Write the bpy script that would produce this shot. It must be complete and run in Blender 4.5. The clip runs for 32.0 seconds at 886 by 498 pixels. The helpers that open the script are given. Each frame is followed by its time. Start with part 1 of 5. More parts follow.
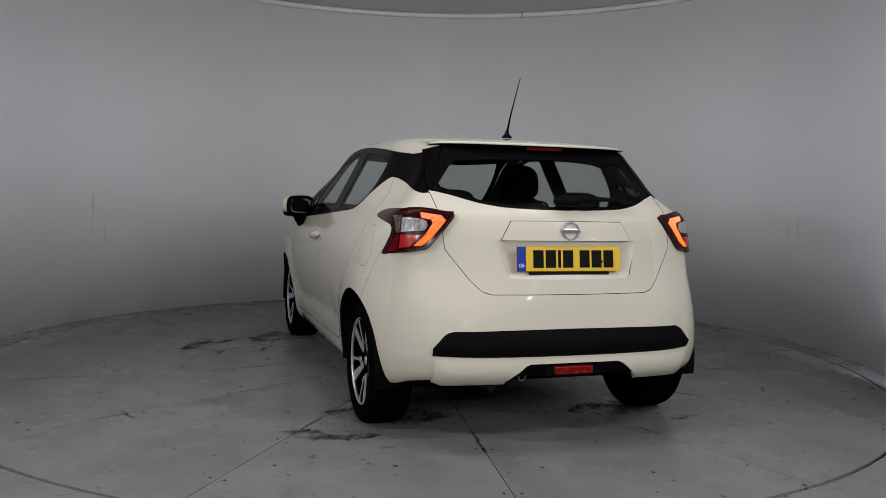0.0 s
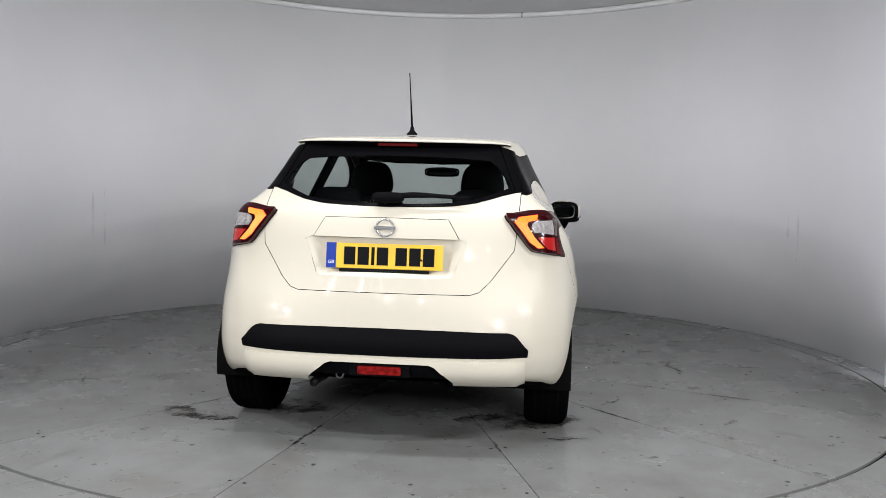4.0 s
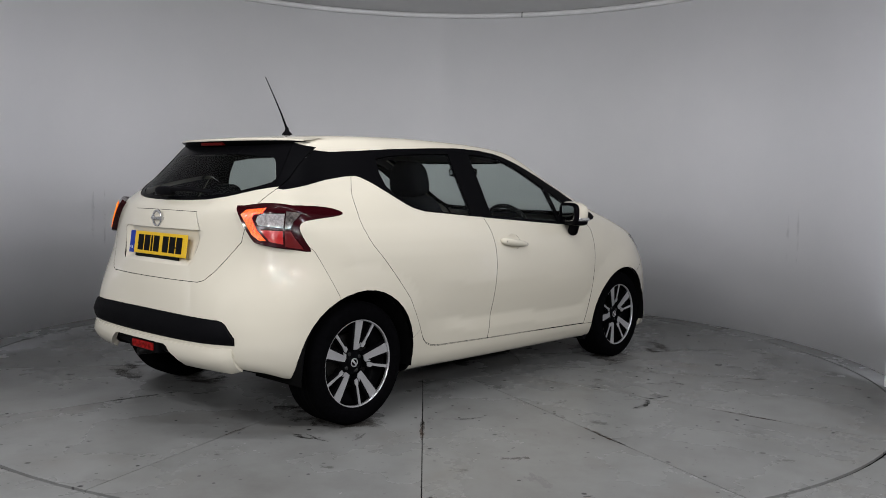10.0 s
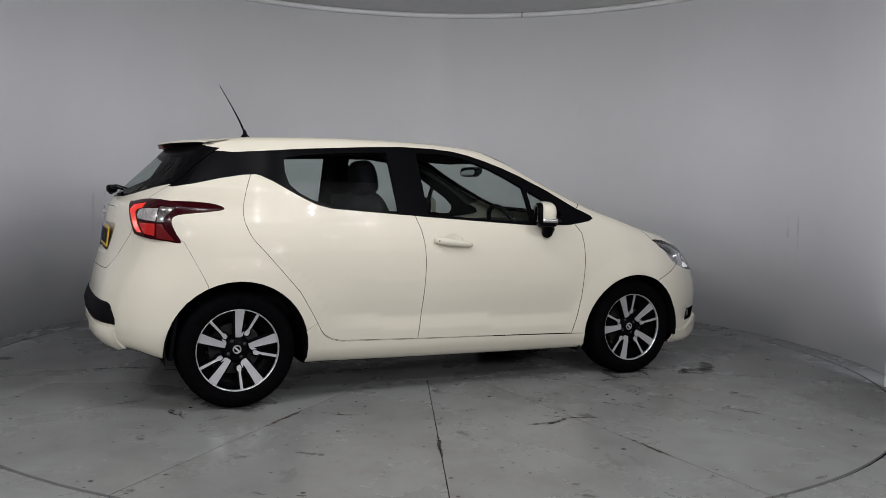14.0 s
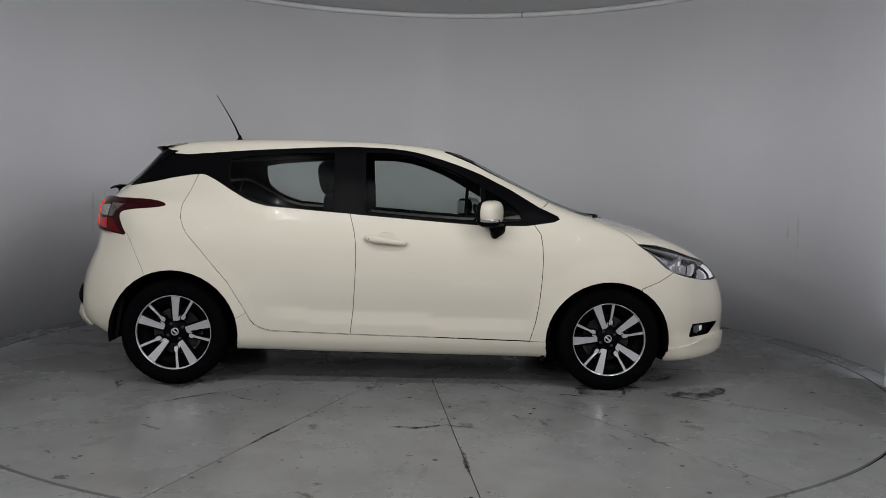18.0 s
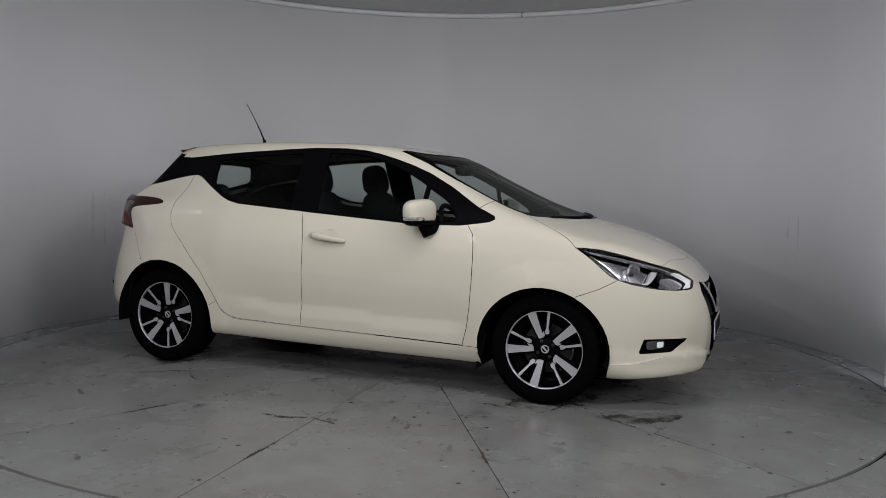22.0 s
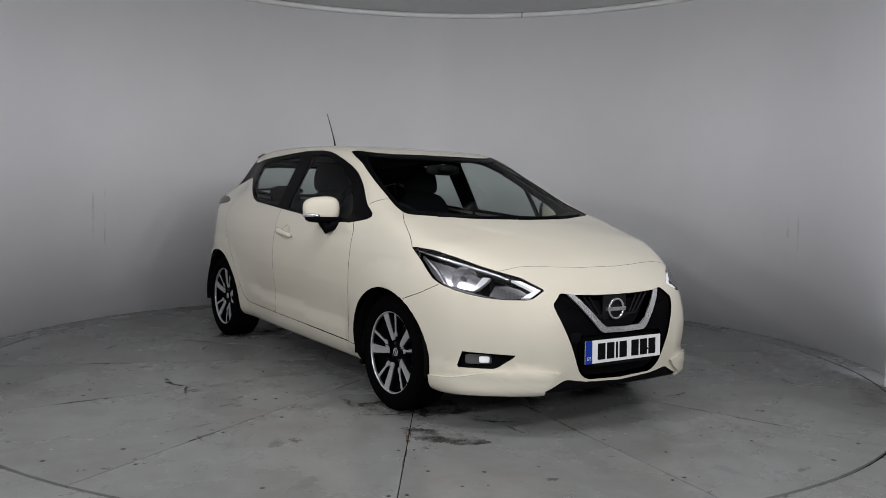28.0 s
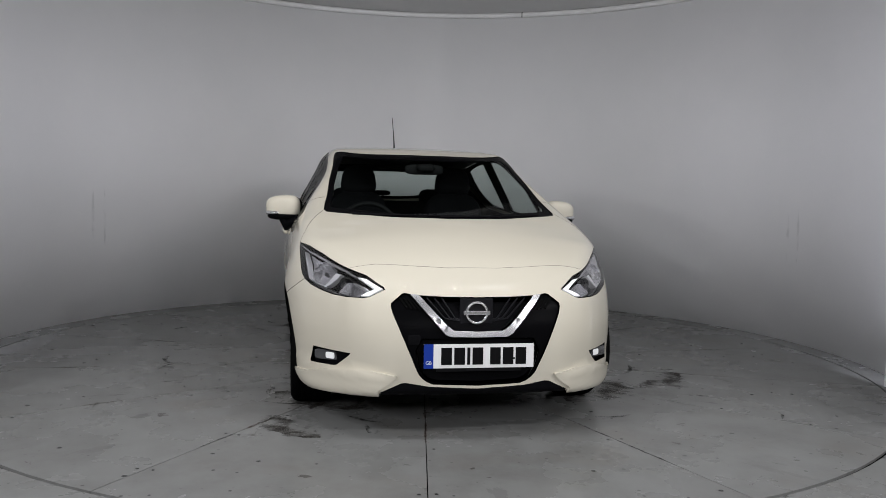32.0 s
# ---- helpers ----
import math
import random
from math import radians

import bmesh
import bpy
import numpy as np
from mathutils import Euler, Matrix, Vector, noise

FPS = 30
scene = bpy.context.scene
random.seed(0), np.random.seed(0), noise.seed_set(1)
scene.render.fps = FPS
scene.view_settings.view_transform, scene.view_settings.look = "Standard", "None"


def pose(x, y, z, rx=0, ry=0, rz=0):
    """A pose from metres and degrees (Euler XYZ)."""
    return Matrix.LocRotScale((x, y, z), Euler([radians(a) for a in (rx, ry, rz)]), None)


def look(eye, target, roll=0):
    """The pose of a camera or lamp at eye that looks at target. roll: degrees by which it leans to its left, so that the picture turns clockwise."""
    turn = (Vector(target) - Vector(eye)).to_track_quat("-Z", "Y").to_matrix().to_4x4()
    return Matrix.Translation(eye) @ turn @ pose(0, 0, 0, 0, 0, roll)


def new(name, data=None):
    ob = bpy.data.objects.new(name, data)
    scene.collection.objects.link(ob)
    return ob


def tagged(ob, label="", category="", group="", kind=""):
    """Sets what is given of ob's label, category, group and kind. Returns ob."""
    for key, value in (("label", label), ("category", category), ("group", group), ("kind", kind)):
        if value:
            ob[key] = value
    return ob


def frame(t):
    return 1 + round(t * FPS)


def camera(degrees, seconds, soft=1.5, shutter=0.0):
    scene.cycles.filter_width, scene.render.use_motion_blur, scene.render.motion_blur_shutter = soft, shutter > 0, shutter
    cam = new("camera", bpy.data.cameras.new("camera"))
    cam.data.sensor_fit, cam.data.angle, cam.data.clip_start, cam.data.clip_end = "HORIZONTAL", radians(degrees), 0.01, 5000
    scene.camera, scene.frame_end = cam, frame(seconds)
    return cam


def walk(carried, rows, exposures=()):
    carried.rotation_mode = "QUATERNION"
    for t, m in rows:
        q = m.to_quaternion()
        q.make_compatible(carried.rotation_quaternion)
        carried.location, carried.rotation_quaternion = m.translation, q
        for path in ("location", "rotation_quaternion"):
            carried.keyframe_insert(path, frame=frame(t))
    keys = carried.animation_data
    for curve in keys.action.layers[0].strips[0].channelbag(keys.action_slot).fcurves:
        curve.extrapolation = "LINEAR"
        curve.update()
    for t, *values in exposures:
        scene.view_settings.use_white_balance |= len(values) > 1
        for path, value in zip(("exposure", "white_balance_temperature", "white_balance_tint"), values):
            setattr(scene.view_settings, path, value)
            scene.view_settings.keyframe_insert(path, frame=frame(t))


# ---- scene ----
# A car on a turntable in a round photo studio. The turntable's axis is the z axis.
# Angle of the turntable in degrees at each time; the car and the disc turn together.
TURN = [(0, 106.86), (2, 94.95), (3.5, 86.05), (6, 71.3), (9, 53.65), (11, 41.8), (13, 30.1), (16.5, 9.8), (19, -4.75),
        (21, -16.45), (23, -28.05), (25.5, -42.5), (28, -57.1), (29, -62.88), (30, -68.66), (31, -74.48), (32, -80.34)]
AXLE_X, AXLE_Y = 1.453, 0.066      # the axis in the car's own plan, from the middle of its rear axle
DISC_R = 2.91
WALL_R, WALL_X, WALL_Y, WALL_H = 3.09, 0.0, 0.06, 2.936

cam = camera(55.67, 32.0, soft=0.7)
AIM_YAW, AIM_PITCH = radians(1.20), radians(4.01)
EYE = Vector((0.0, -5.724, 1.155))
AIM = EYE + Vector((math.sin(AIM_YAW) * math.cos(AIM_PITCH), math.cos(AIM_YAW) * math.cos(AIM_PITCH), -math.sin(AIM_PITCH)))
STAND = look(EYE, AIM, 1.39)
walk(cam, [(0, STAND), (32, STAND)], exposures=[(0, -1.02), (1, -0.88), (2, -0.48), (3, -0.15), (6, -0.15), (7, -0.28), (9, -0.56), (11, -0.64), (13, -0.70), (17, -0.90), (19, -1.03),
    (21, -1.06), (23, -1.05), (25, -0.99), (28, -0.74), (30, -0.73), (32, -0.70)])

world = bpy.data.worlds.new("studio_dark")
world.use_nodes = True
world.node_tree.nodes["Background"].inputs[0].default_value = (0.5, 0.52, 0.56, 1)
world.node_tree.nodes["Background"].inputs[1].default_value = 0.005
scene.world = world


def area(name, m, sx, sy, watts, color=(0.975, 0.970, 1.0)):
    d = bpy.data.lights.new(name, "AREA")
    d.shape, d.size, d.size_y, d.energy, d.color = "RECTANGLE", sx, sy, watts, color
    ob = new(name, d)
    ob.matrix_world = m
    return ob


# an arc of small ceiling spots behind the camera, added fill spots over the front of the disc, and small lights beside
# each end of the wall
def spots(name, places, target, watts, size=0.022):
    for p in places:
        o = area(name, look(p, target), size, size, watts)
        o.data.shape = "DISK"


ARC = [(side * (0.9 + 0.85 * k), -8.9 + 0.75 * k, 2.9 - 0.25 * ((2 * k + (side > 0)) % 3)) for side in (-1, 1) for k in range(6)]
spots("unseen_spot", ARC, (0, 0.4, 0.9), 35)
# no known source here: fill added for floor, wall and car flanks
spots("unseen_spot", [(x, -2.2, 2.9) for x in (-1.2, -0.6, 0.0, 0.6, 1.2)], (0, -1.4, 1.9), 11)
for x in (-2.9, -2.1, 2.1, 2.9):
    spots("unseen_spot", [(x, -3.85, 2.9)], (x * 0.85, -3.7, 1.9), 44)
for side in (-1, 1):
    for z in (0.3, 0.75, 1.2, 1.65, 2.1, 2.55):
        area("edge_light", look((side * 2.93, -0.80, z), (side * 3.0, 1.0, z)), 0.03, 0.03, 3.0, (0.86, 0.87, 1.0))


# ---- materials ----
def material(name, color=(0.5, 0.5, 0.5), rough=0.5, metal=0.0, coat=0.0, spec=0.5, emit=None, power=0.0):
    m = bpy.data.materials.new(name)
    m.use_nodes = True
    b = m.node_tree.nodes["Principled BSDF"]
    b.inputs["Base Color"].default_value = (*color, 1)
    b.inputs["Roughness"].default_value = rough
    b.inputs["Metallic"].default_value = metal
    b.inputs["Coat Weight"].default_value = coat
    b.inputs["Coat Roughness"].default_value = 0.03
    b.inputs["Specular IOR Level"].default_value = spec
    if emit:
        b.inputs["Emission Color"].default_value = (*emit, 1)
        b.inputs["Emission Strength"].default_value = power
    return m


def node(m, kind, **given):
    n = m.node_tree.nodes.new(kind)
    for key, value in given.items():
        n.inputs[key.replace("_", " ")].default_value = value
    return n


def link(m, a, out, b, into):
    m.node_tree.links.new(a.outputs[out], b.inputs[into])


def grained(m, scale, low, high, bump=0.0, fine=0.0, rough=None, coords="Object", detail=6):
    """Varies a material's colour between two tones at one scale, with fine relief and uneven gloss at another."""
    b = m.node_tree.nodes["Principled BSDF"]
    c = m.node_tree.nodes.new("ShaderNodeTexCoord")
    n = node(m, "ShaderNodeTexNoise", Scale=scale, Detail=detail, Roughness=0.6)
    r = m.node_tree.nodes.new("ShaderNodeValToRGB")
    r.color_ramp.elements[0].position, r.color_ramp.elements[1].position = 0.3, 0.7
    r.color_ramp.elements[0].color, r.color_ramp.elements[1].color = (*low, 1), (*high, 1)
    link(m, c, coords, n, "Vector")
    link(m, n, "Fac", r, "Fac")
    link(m, r, "Color", b, "Base Color")
    if bump:
        f = node(m, "ShaderNodeTexNoise", Scale=fine, Detail=4.0)
        u = node(m, "ShaderNodeBump", Strength=bump, Distance=0.002)
        link(m, c, coords, f, "Vector")
        link(m, f, "Fac", u, "Height")
        link(m, u, "Normal", b, "Normal")
    if rough:
        k = node(m, "ShaderNodeMapRange")
        k.inputs["To Min"].default_value, k.inputs["To Max"].default_value = rough
        link(m, n, "Fac", k, "Value")
        link(m, k, "Result", b, "Roughness")
    return m


def clear(name, tint, gloss=0.02, ior=1.5, share=1.0):
    """A thin clear or tinted pane: see-through, with a reflection that grows towards grazing angles."""
    m = bpy.data.materials.new(name)
    m.use_nodes = True
    t = m.node_tree
    t.nodes.remove(t.nodes["Principled BSDF"])
    a, g, x = t.nodes.new("ShaderNodeBsdfTransparent"), t.nodes.new("ShaderNodeBsdfGlossy"), t.nodes.new("ShaderNodeMixShader")
    a.inputs["Color"].default_value = (*tint, 1)
    g.inputs["Roughness"].default_value = gloss
    w = node(m, "ShaderNodeLayerWeight", Blend=0.5)
    q, r = t.nodes.new("ShaderNodeMath"), t.nodes.new("ShaderNodeMath")
    q.operation, r.operation = "POWER", "MULTIPLY_ADD"
    base = ((ior - 1) / (ior + 1)) ** 2
    q.inputs[1].default_value, r.inputs[1].default_value, r.inputs[2].default_value = 5.0, (1 - 2 * base) * share, 2 * base * share
    t.links.new(w.outputs["Facing"], q.inputs[0])
    t.links.new(q.outputs[0], r.inputs[0])
    t.links.new(r.outputs[0], x.inputs[0])
    t.links.new(a.outputs[0], x.inputs[1])
    t.links.new(g.outputs[0], x.inputs[2])
    t.links.new(x.outputs[0], t.nodes["Material Output"].inputs["Surface"])
    return m


PAINT = material("cream_car_paint", (0.622, 0.585, 0.487), 0.45, 0, 1.0, 0.10)
PAINT.node_tree.nodes["Principled BSDF"].inputs["Coat IOR"].default_value = 1.75
PAINT.node_tree.nodes["Principled BSDF"].inputs["Coat Roughness"].default_value = 0.016
BLACK_GLOSS = material("gloss_black_trim", (0.003, 0.003, 0.0035), 0.25, 0, 0.0, 0.015)
BLACK_TRIM = grained(material("black_grained_plastic", (0.02, 0.02, 0.022), 0.5, spec=0.02), 180, (0.0030, 0.0030, 0.0036), (0.0060, 0.0060, 0.0070), 0.3, 900)
UNDER = material("underbody_black", (0.004, 0.004, 0.004), 0.95, spec=0.02)
RUBBER = grained(material("tyre_rubber", (0.015, 0.015, 0.016), 0.9, spec=0.01), 60, (0.0015, 0.0015, 0.0018), (0.0032, 0.0032, 0.0038), 0.3, 500)
GLASS = clear("window_glass", (0.74, 0.79, 0.77), 0.01, share=0.30)
DARK_GLASS = clear("rear_window_glass", (0.70, 0.75, 0.73), 0.01, share=0.35)
WALL_PAINT = grained(material("white_studio_wall", (0.62, 0.62, 0.63), 0.75), 1.3, (0.735, 0.74, 0.745), (0.77, 0.77, 0.775), 0.05, 40)
CEIL_PAINT = grained(material("grey_ceiling", (0.5, 0.5, 0.5), 0.8), 1.5, (0.66, 0.66, 0.66), (0.72, 0.72, 0.72))
DARK_CEIL = grained(material("dark_open_ceiling", (0.03, 0.03, 0.03), 0.9), 1.0, (0.025, 0.025, 0.026), (0.035, 0.035, 0.036))
TRIM_WHITE = grained(material("white_ceiling_trim", (0.75, 0.75, 0.75), 0.5), 3, (0.7, 0.7, 0.7), (0.78, 0.78, 0.78))
SCREW = material("dark_screw", (0.03, 0.03, 0.03), 0.5, 0.6)
BACK_WALL = grained(material("dark_grey_wall", (0.3, 0.3, 0.3), 0.8), 1.0, (0.03, 0.03, 0.031), (0.045, 0.045, 0.046))


def floor_paint(name):
    """Worn grey floor paint: broad cloudy tones, drag marks, sharp dark scuffs where tyres pass, specks, uneven gloss."""
    m = grained(material(name, (0.2, 0.2, 0.2), 0.3, spec=0.16), 1.6, (0.172, 0.174, 0.168), (0.215, 0.219, 0.215), 0.05, 35, (0.20, 0.34))
    t = m.node_tree
    b = t.nodes["Principled BSDF"]
    last = b.inputs["Base Color"].links[0].from_socket
    c = next(n for n in t.nodes if n.bl_idname == "ShaderNodeTexCoord")
    # each plate has its own cut of the pattern
    info, away, moved = t.nodes.new("ShaderNodeObjectInfo"), t.nodes.new("ShaderNodeVectorMath"), t.nodes.new("ShaderNodeVectorMath")
    away.operation, moved.operation = "SCALE", "ADD"
    away.inputs[0].default_value = (37.0, 11.0, 5.0)
    t.links.new(info.outputs["Random"], away.inputs["Scale"])
    t.links.new(c.outputs["Object"], moved.inputs[0])
    t.links.new(away.outputs[0], moved.inputs[1])
    for n in list(t.nodes):
        if n.bl_idname == "ShaderNodeTexNoise":
            t.links.new(moved.outputs[0], n.inputs["Vector"])
    # wear is strongest in the ring where the wheels stand
    flat, far, ringed = t.nodes.new("ShaderNodeVectorMath"), t.nodes.new("ShaderNodeVectorMath"), t.nodes.new("ShaderNodeValToRGB")
    flat.operation, far.operation = "MULTIPLY", "LENGTH"
    flat.inputs[1].default_value = (0.25, 0.25, 0.0)
    t.links.new(c.outputs["Object"], flat.inputs[0])
    t.links.new(flat.outputs[0], far.inputs[0])
    t.links.new(far.outputs["Value"], ringed.inputs["Fac"])
    e = ringed.color_ramp.elements
    e[0].position, e[0].color = 0.15, (0.3, 0.3, 0.3, 1)
    e[1].position, e[1].color = 0.62, (0.22, 0.22, 0.22, 1)
    k = e.new(0.38)
    k.color = (1, 1, 1, 1)

    def layer(last, scale, lo, hi, tone, stretch=(1, 1, 1), detail=5.0, amount=1.0, kind="ShaderNodeTexNoise", turn=0.0, worn=False, soft=0.55):
        mp = t.nodes.new("ShaderNodeMapping")
        mp.inputs["Scale"].default_value = stretch
        mp.inputs["Rotation"].default_value = (0, 0, turn)
        n = node(m, kind, Scale=scale)
        if kind == "ShaderNodeTexNoise":
            n.inputs["Detail"].default_value = detail
            n.inputs["Roughness"].default_value = soft
        r = node(m, "ShaderNodeMapRange")
        r.inputs["From Min"].default_value, r.inputs["From Max"].default_value = lo, hi
        r.inputs["To Max"].default_value = amount
        x = t.nodes.new("ShaderNodeMix")
        x.data_type = "RGBA"
        x.inputs[7].default_value = (*tone, 1)
        t.links.new(moved.outputs[0], mp.inputs["Vector"])
        link(m, mp, "Vector", n, "Vector")
        t.links.new(n.outputs[0], r.inputs["Value"])
        fac = r.outputs["Result"]
        if worn:
            q = t.nodes.new("ShaderNodeMath")
            q.operation = "MULTIPLY"
            t.links.new(fac, q.inputs[0])
            t.links.new(ringed.outputs["Color"], q.inputs[1])
            fac = q.outputs[0]
        t.links.new(fac, x.inputs[0])
        t.links.new(last, x.inputs[6])
        return x.outputs[2]
    last = layer(last, 4.0, .46, .72, (0.136, 0.137, 0.131), detail=9.0, amount=.6, soft=.65)
    last = layer(last, 2.2, .54, .74, (0.150, 0.141, 0.127), detail=7.0, amount=.55)
    last = layer(last, 1.3, .56, .72, (0.060, 0.056, 0.050), detail=10.0, amount=.7, worn=True, soft=.7)
    last = layer(last, 3.4, .635, .66, (0.020, 0.018, 0.016), (.6, 1.6, 1), 10.0, .75, turn=1.1, worn=True, soft=.66)
    last = layer(last, 7.0, .67, .69, (0.030, 0.026, 0.022), (1.3, .7, 1), 8.0, .7, turn=.3, soft=.62)
    last = layer(last, 5.3, .075, .05, (0.016, 0.016, 0.016), amount=.85, kind="ShaderNodeTexVoronoi")
    last = layer(last, 9.0, .085, .06, (0.03, 0.03, 0.03), amount=.8, kind="ShaderNodeTexVoronoi")
    last = layer(last, 13.0, .10, .07, (0.02, 0.02, 0.02), amount=.8, kind="ShaderNodeTexVoronoi", worn=True)
    last = layer(last, 5.0, .62, .80, (0.23, 0.234, 0.23), detail=6.0, amount=.18)
    t.links.new(last, b.inputs["Base Color"])
    return m


FLOOR = floor_paint("worn_grey_turntable_paint")
FLOOR_OUT = floor_paint("worn_grey_floor_paint")
STEEL = material("bare_steel", (0.3, 0.3, 0.31), 0.4, 1.0)


# ---- builders ----
def mesh_from(name, verts, faces, smooth=False):
    me = bpy.data.meshes.new(name)
    me.from_pydata(verts, [], faces)
    me.update()
    if smooth:
        me.polygons.foreach_set("use_smooth", [True] * len(me.polygons))
    return me


def part(name, data, mat, parent=None, label="", smooth=False, m=None):
    """Links a bmesh or a mesh as one mesh object, under a thing or a part."""
    if isinstance(data, bmesh.types.BMesh):
        me = bpy.data.meshes.new(name)
        data.to_mesh(me)
        data.free()
        if smooth:
            me.polygons.foreach_set("use_smooth", [True] * len(me.polygons))
        data = me
    if mat and not data.materials:
        data.materials.append(mat)
    ob = new(name, data)
    if parent:
        ob.parent = parent
    if m:
        ob.matrix_basis = m
    if label:
        ob["label"] = label
    return ob


def box(bm, x0, y0, z0, x1, y1, z1, bevel=0.0, m=None):
    r = bmesh.ops.create_cube(bm, size=1.0, matrix=Matrix.LocRotScale(((x0 + x1) / 2, (y0 + y1) / 2, (z0 + z1) / 2), None, (abs(x1 - x0), abs(y1 - y0), abs(z1 - z0))))
    vs = r["verts"]
    if bevel:
        es = list({e for v in vs for e in v.link_edges})
        vs = [v for v in bmesh.ops.bevel(bm, geom=es, offset=bevel, segments=2, affect="EDGES", profile=0.5)["verts"]]
        vs = list(set(vs))
    if m:
        bmesh.ops.transform(bm, matrix=m, verts=vs)
    return vs


def lathe(rows, n=48, axis="z", closed=False):
    """Turns (radius, height) rows about an axis."""
    vs, fs = [], []
    k = len(rows)
    for i in range(n):
        a = 2 * math.pi * i / n
        for r, h in rows:
            p = (r * math.cos(a), r * math.sin(a), h)
            vs.append(p if axis == "z" else (p[0], p[2], p[1]))
    for i in range(n):
        j = (i + 1) % n
        for q in range(k if closed else k - 1):
            w = (q + 1) % k
            f = (i * k + q, j * k + q, j * k + w, i * k + w)
            fs.append(f if axis == "z" else f[::-1])
    return vs, fs


def disc_mesh(name, r, z0, z1, n=128):
    vs, fs = lathe([(0.0005, z0), (r, z0), (r, z1), (0.0005, z1)], n)
    return mesh_from(name, vs, fs)


def tube(path, r, n=8):
    """A round bar of even thickness along a path of points."""
    bm = bmesh.new()
    rings = []
    pts = [Vector(p) for p in path]
    for i, p in enumerate(pts):
        d = (pts[min(i + 1, len(pts) - 1)] - pts[max(i - 1, 0)]).normalized()
        q = d.to_track_quat("Z", "Y")
        rr = r[i] if isinstance(r, (list, tuple)) else r
        rings.append([bm.verts.new(p + q @ Vector((rr * math.cos(2 * math.pi * k / n), rr * math.sin(2 * math.pi * k / n), 0))) for k in range(n)])
    for a, b in zip(rings, rings[1:]):
        for k in range(n):
            bm.faces.new((a[k], a[(k + 1) % n], b[(k + 1) % n], b[k]))
    bm.faces.new(rings[0][::-1])
    bm.faces.new(rings[-1])
    return bm


# ---- the room ----
def arc_wall(name, r0, r1, z0, z1, a0, a1, n, mat, label):
    vs, fs = [], []
    for i in range(n + 1):
        a = radians(a0 + (a1 - a0) * i / n)
        for r, h in ((r0, z0), (r0, z1), (r1, z1), (r1, z0)):
            vs.append((WALL_X + r * math.cos(a), WALL_Y + r * math.sin(a), h))
    for i in range(n):
        for q in range(4):
            fs.append((i * 4 + q, i * 4 + (q + 1) % 4, i * 4 + 4 + (q + 1) % 4, i * 4 + 4 + q))
    fs += [(0, 3, 2, 1), tuple(n * 4 + q for q in range(4))]
    ob = part(name, mesh_from(name, vs, fs, False), mat)
    for p in ob.data.polygons:
        p.use_smooth = abs(p.normal.z) < 0.5
    return tagged(ob, label, "", "", "structure")


arc_wall("wall_round", WALL_R, WALL_R + 0.12, 0, WALL_H, -38, 218, 160, WALL_PAINT, "smooth curved white studio wall")
arc_wall("trim", WALL_R - 0.035, WALL_R + 0.12, WALL_H, WALL_H + 0.046, -38, 218, 160, TRIM_WHITE, "white trim along the top of the curved wall")
bm = bmesh.new()
box(bm, -.004, -.004, WALL_H - .002, .006, .004, WALL_H + .048)
tagged(part("trim_joint", bm, BACK_WALL, m=pose(WALL_X, WALL_Y, 0, 0, 0, 72.26) @ pose(WALL_R - .037, 0, 0)), "thin dark joint in the white trim", "", "", "structure")
tagged(part("floor", mesh_from("floor", *lathe([(DISC_R + .014, -.02), (DISC_R + .014, -.001), (DISC_R + .3, -.001), (13, -.001)], 128)), FLOOR_OUT), "grey painted floor around the turntable", "", "", "structure")
tagged(part("ceiling", mesh_from("ceiling", *lathe([(2.1, WALL_H + .05), (3.3, WALL_H + .05), (3.3, WALL_H + .15), (2.1, WALL_H + .15)], 128, "z", True)), CEIL_PAINT), "grey soffit ring over the edge of the disc", "", "", "structure")
tagged(part("ceiling_dark", disc_mesh("ceiling_dark", 13, WALL_H + .9, WALL_H + 1.0), DARK_CEIL), "dark open studio ceiling", "", "", "structure")
tagged(part("pit_edge", mesh_from("pit_edge", *lathe([(DISC_R + .004, -.06), (DISC_R + .004, -.012), (DISC_R + .013, -.012), (DISC_R + .013, -.06)], 160, "z", True)), UNDER), "dark joint round the turntable", "", "", "structure")
tagged(part("pit_floor", disc_mesh("pit_floor", DISC_R + .2, -.12, -.10), UNDER), "dark floor of the turntable pit", "", "", "structure")
# unseen walls added round the set, kept dark to limit bounce and reflections
for name, m, sx in (("wall_back", pose(0, -9.5, 0), 13), ("wall_left", pose(-6.5, -3, 0, 0, 0, 90), 13), ("wall_right", pose(6.5, -3, 0, 0, 0, 90), 13)):
    bm = bmesh.new()
    box(bm, -sx / 2, -.06, 0, sx / 2, .06, WALL_H + .9)
    tagged(part(name, bm, BACK_WALL, m=m), "unseen outer wall, darkened to limit bounce", "", "", "structure")

# an unseen upright baffle, added at each wall end to keep the small lights off the car
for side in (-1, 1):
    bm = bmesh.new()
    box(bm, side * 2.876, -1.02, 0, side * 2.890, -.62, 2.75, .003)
    tagged(part("edge_light_baffle", bm, TRIM_WHITE), "slim white upright baffle, unseen, added to shield the car", "", "", "structure")

# the turntable: fourteen sector plates round a hub plate, screwed down along their joints
turntable = tagged(part("turntable", disc_mesh("turntable", DISC_R - .006, -.06, -.012), UNDER), "round grey painted turntable of bolted sector plates", "turntable")
SECTORS, FIRST, HUB_R = 14, -9.0, 0.66


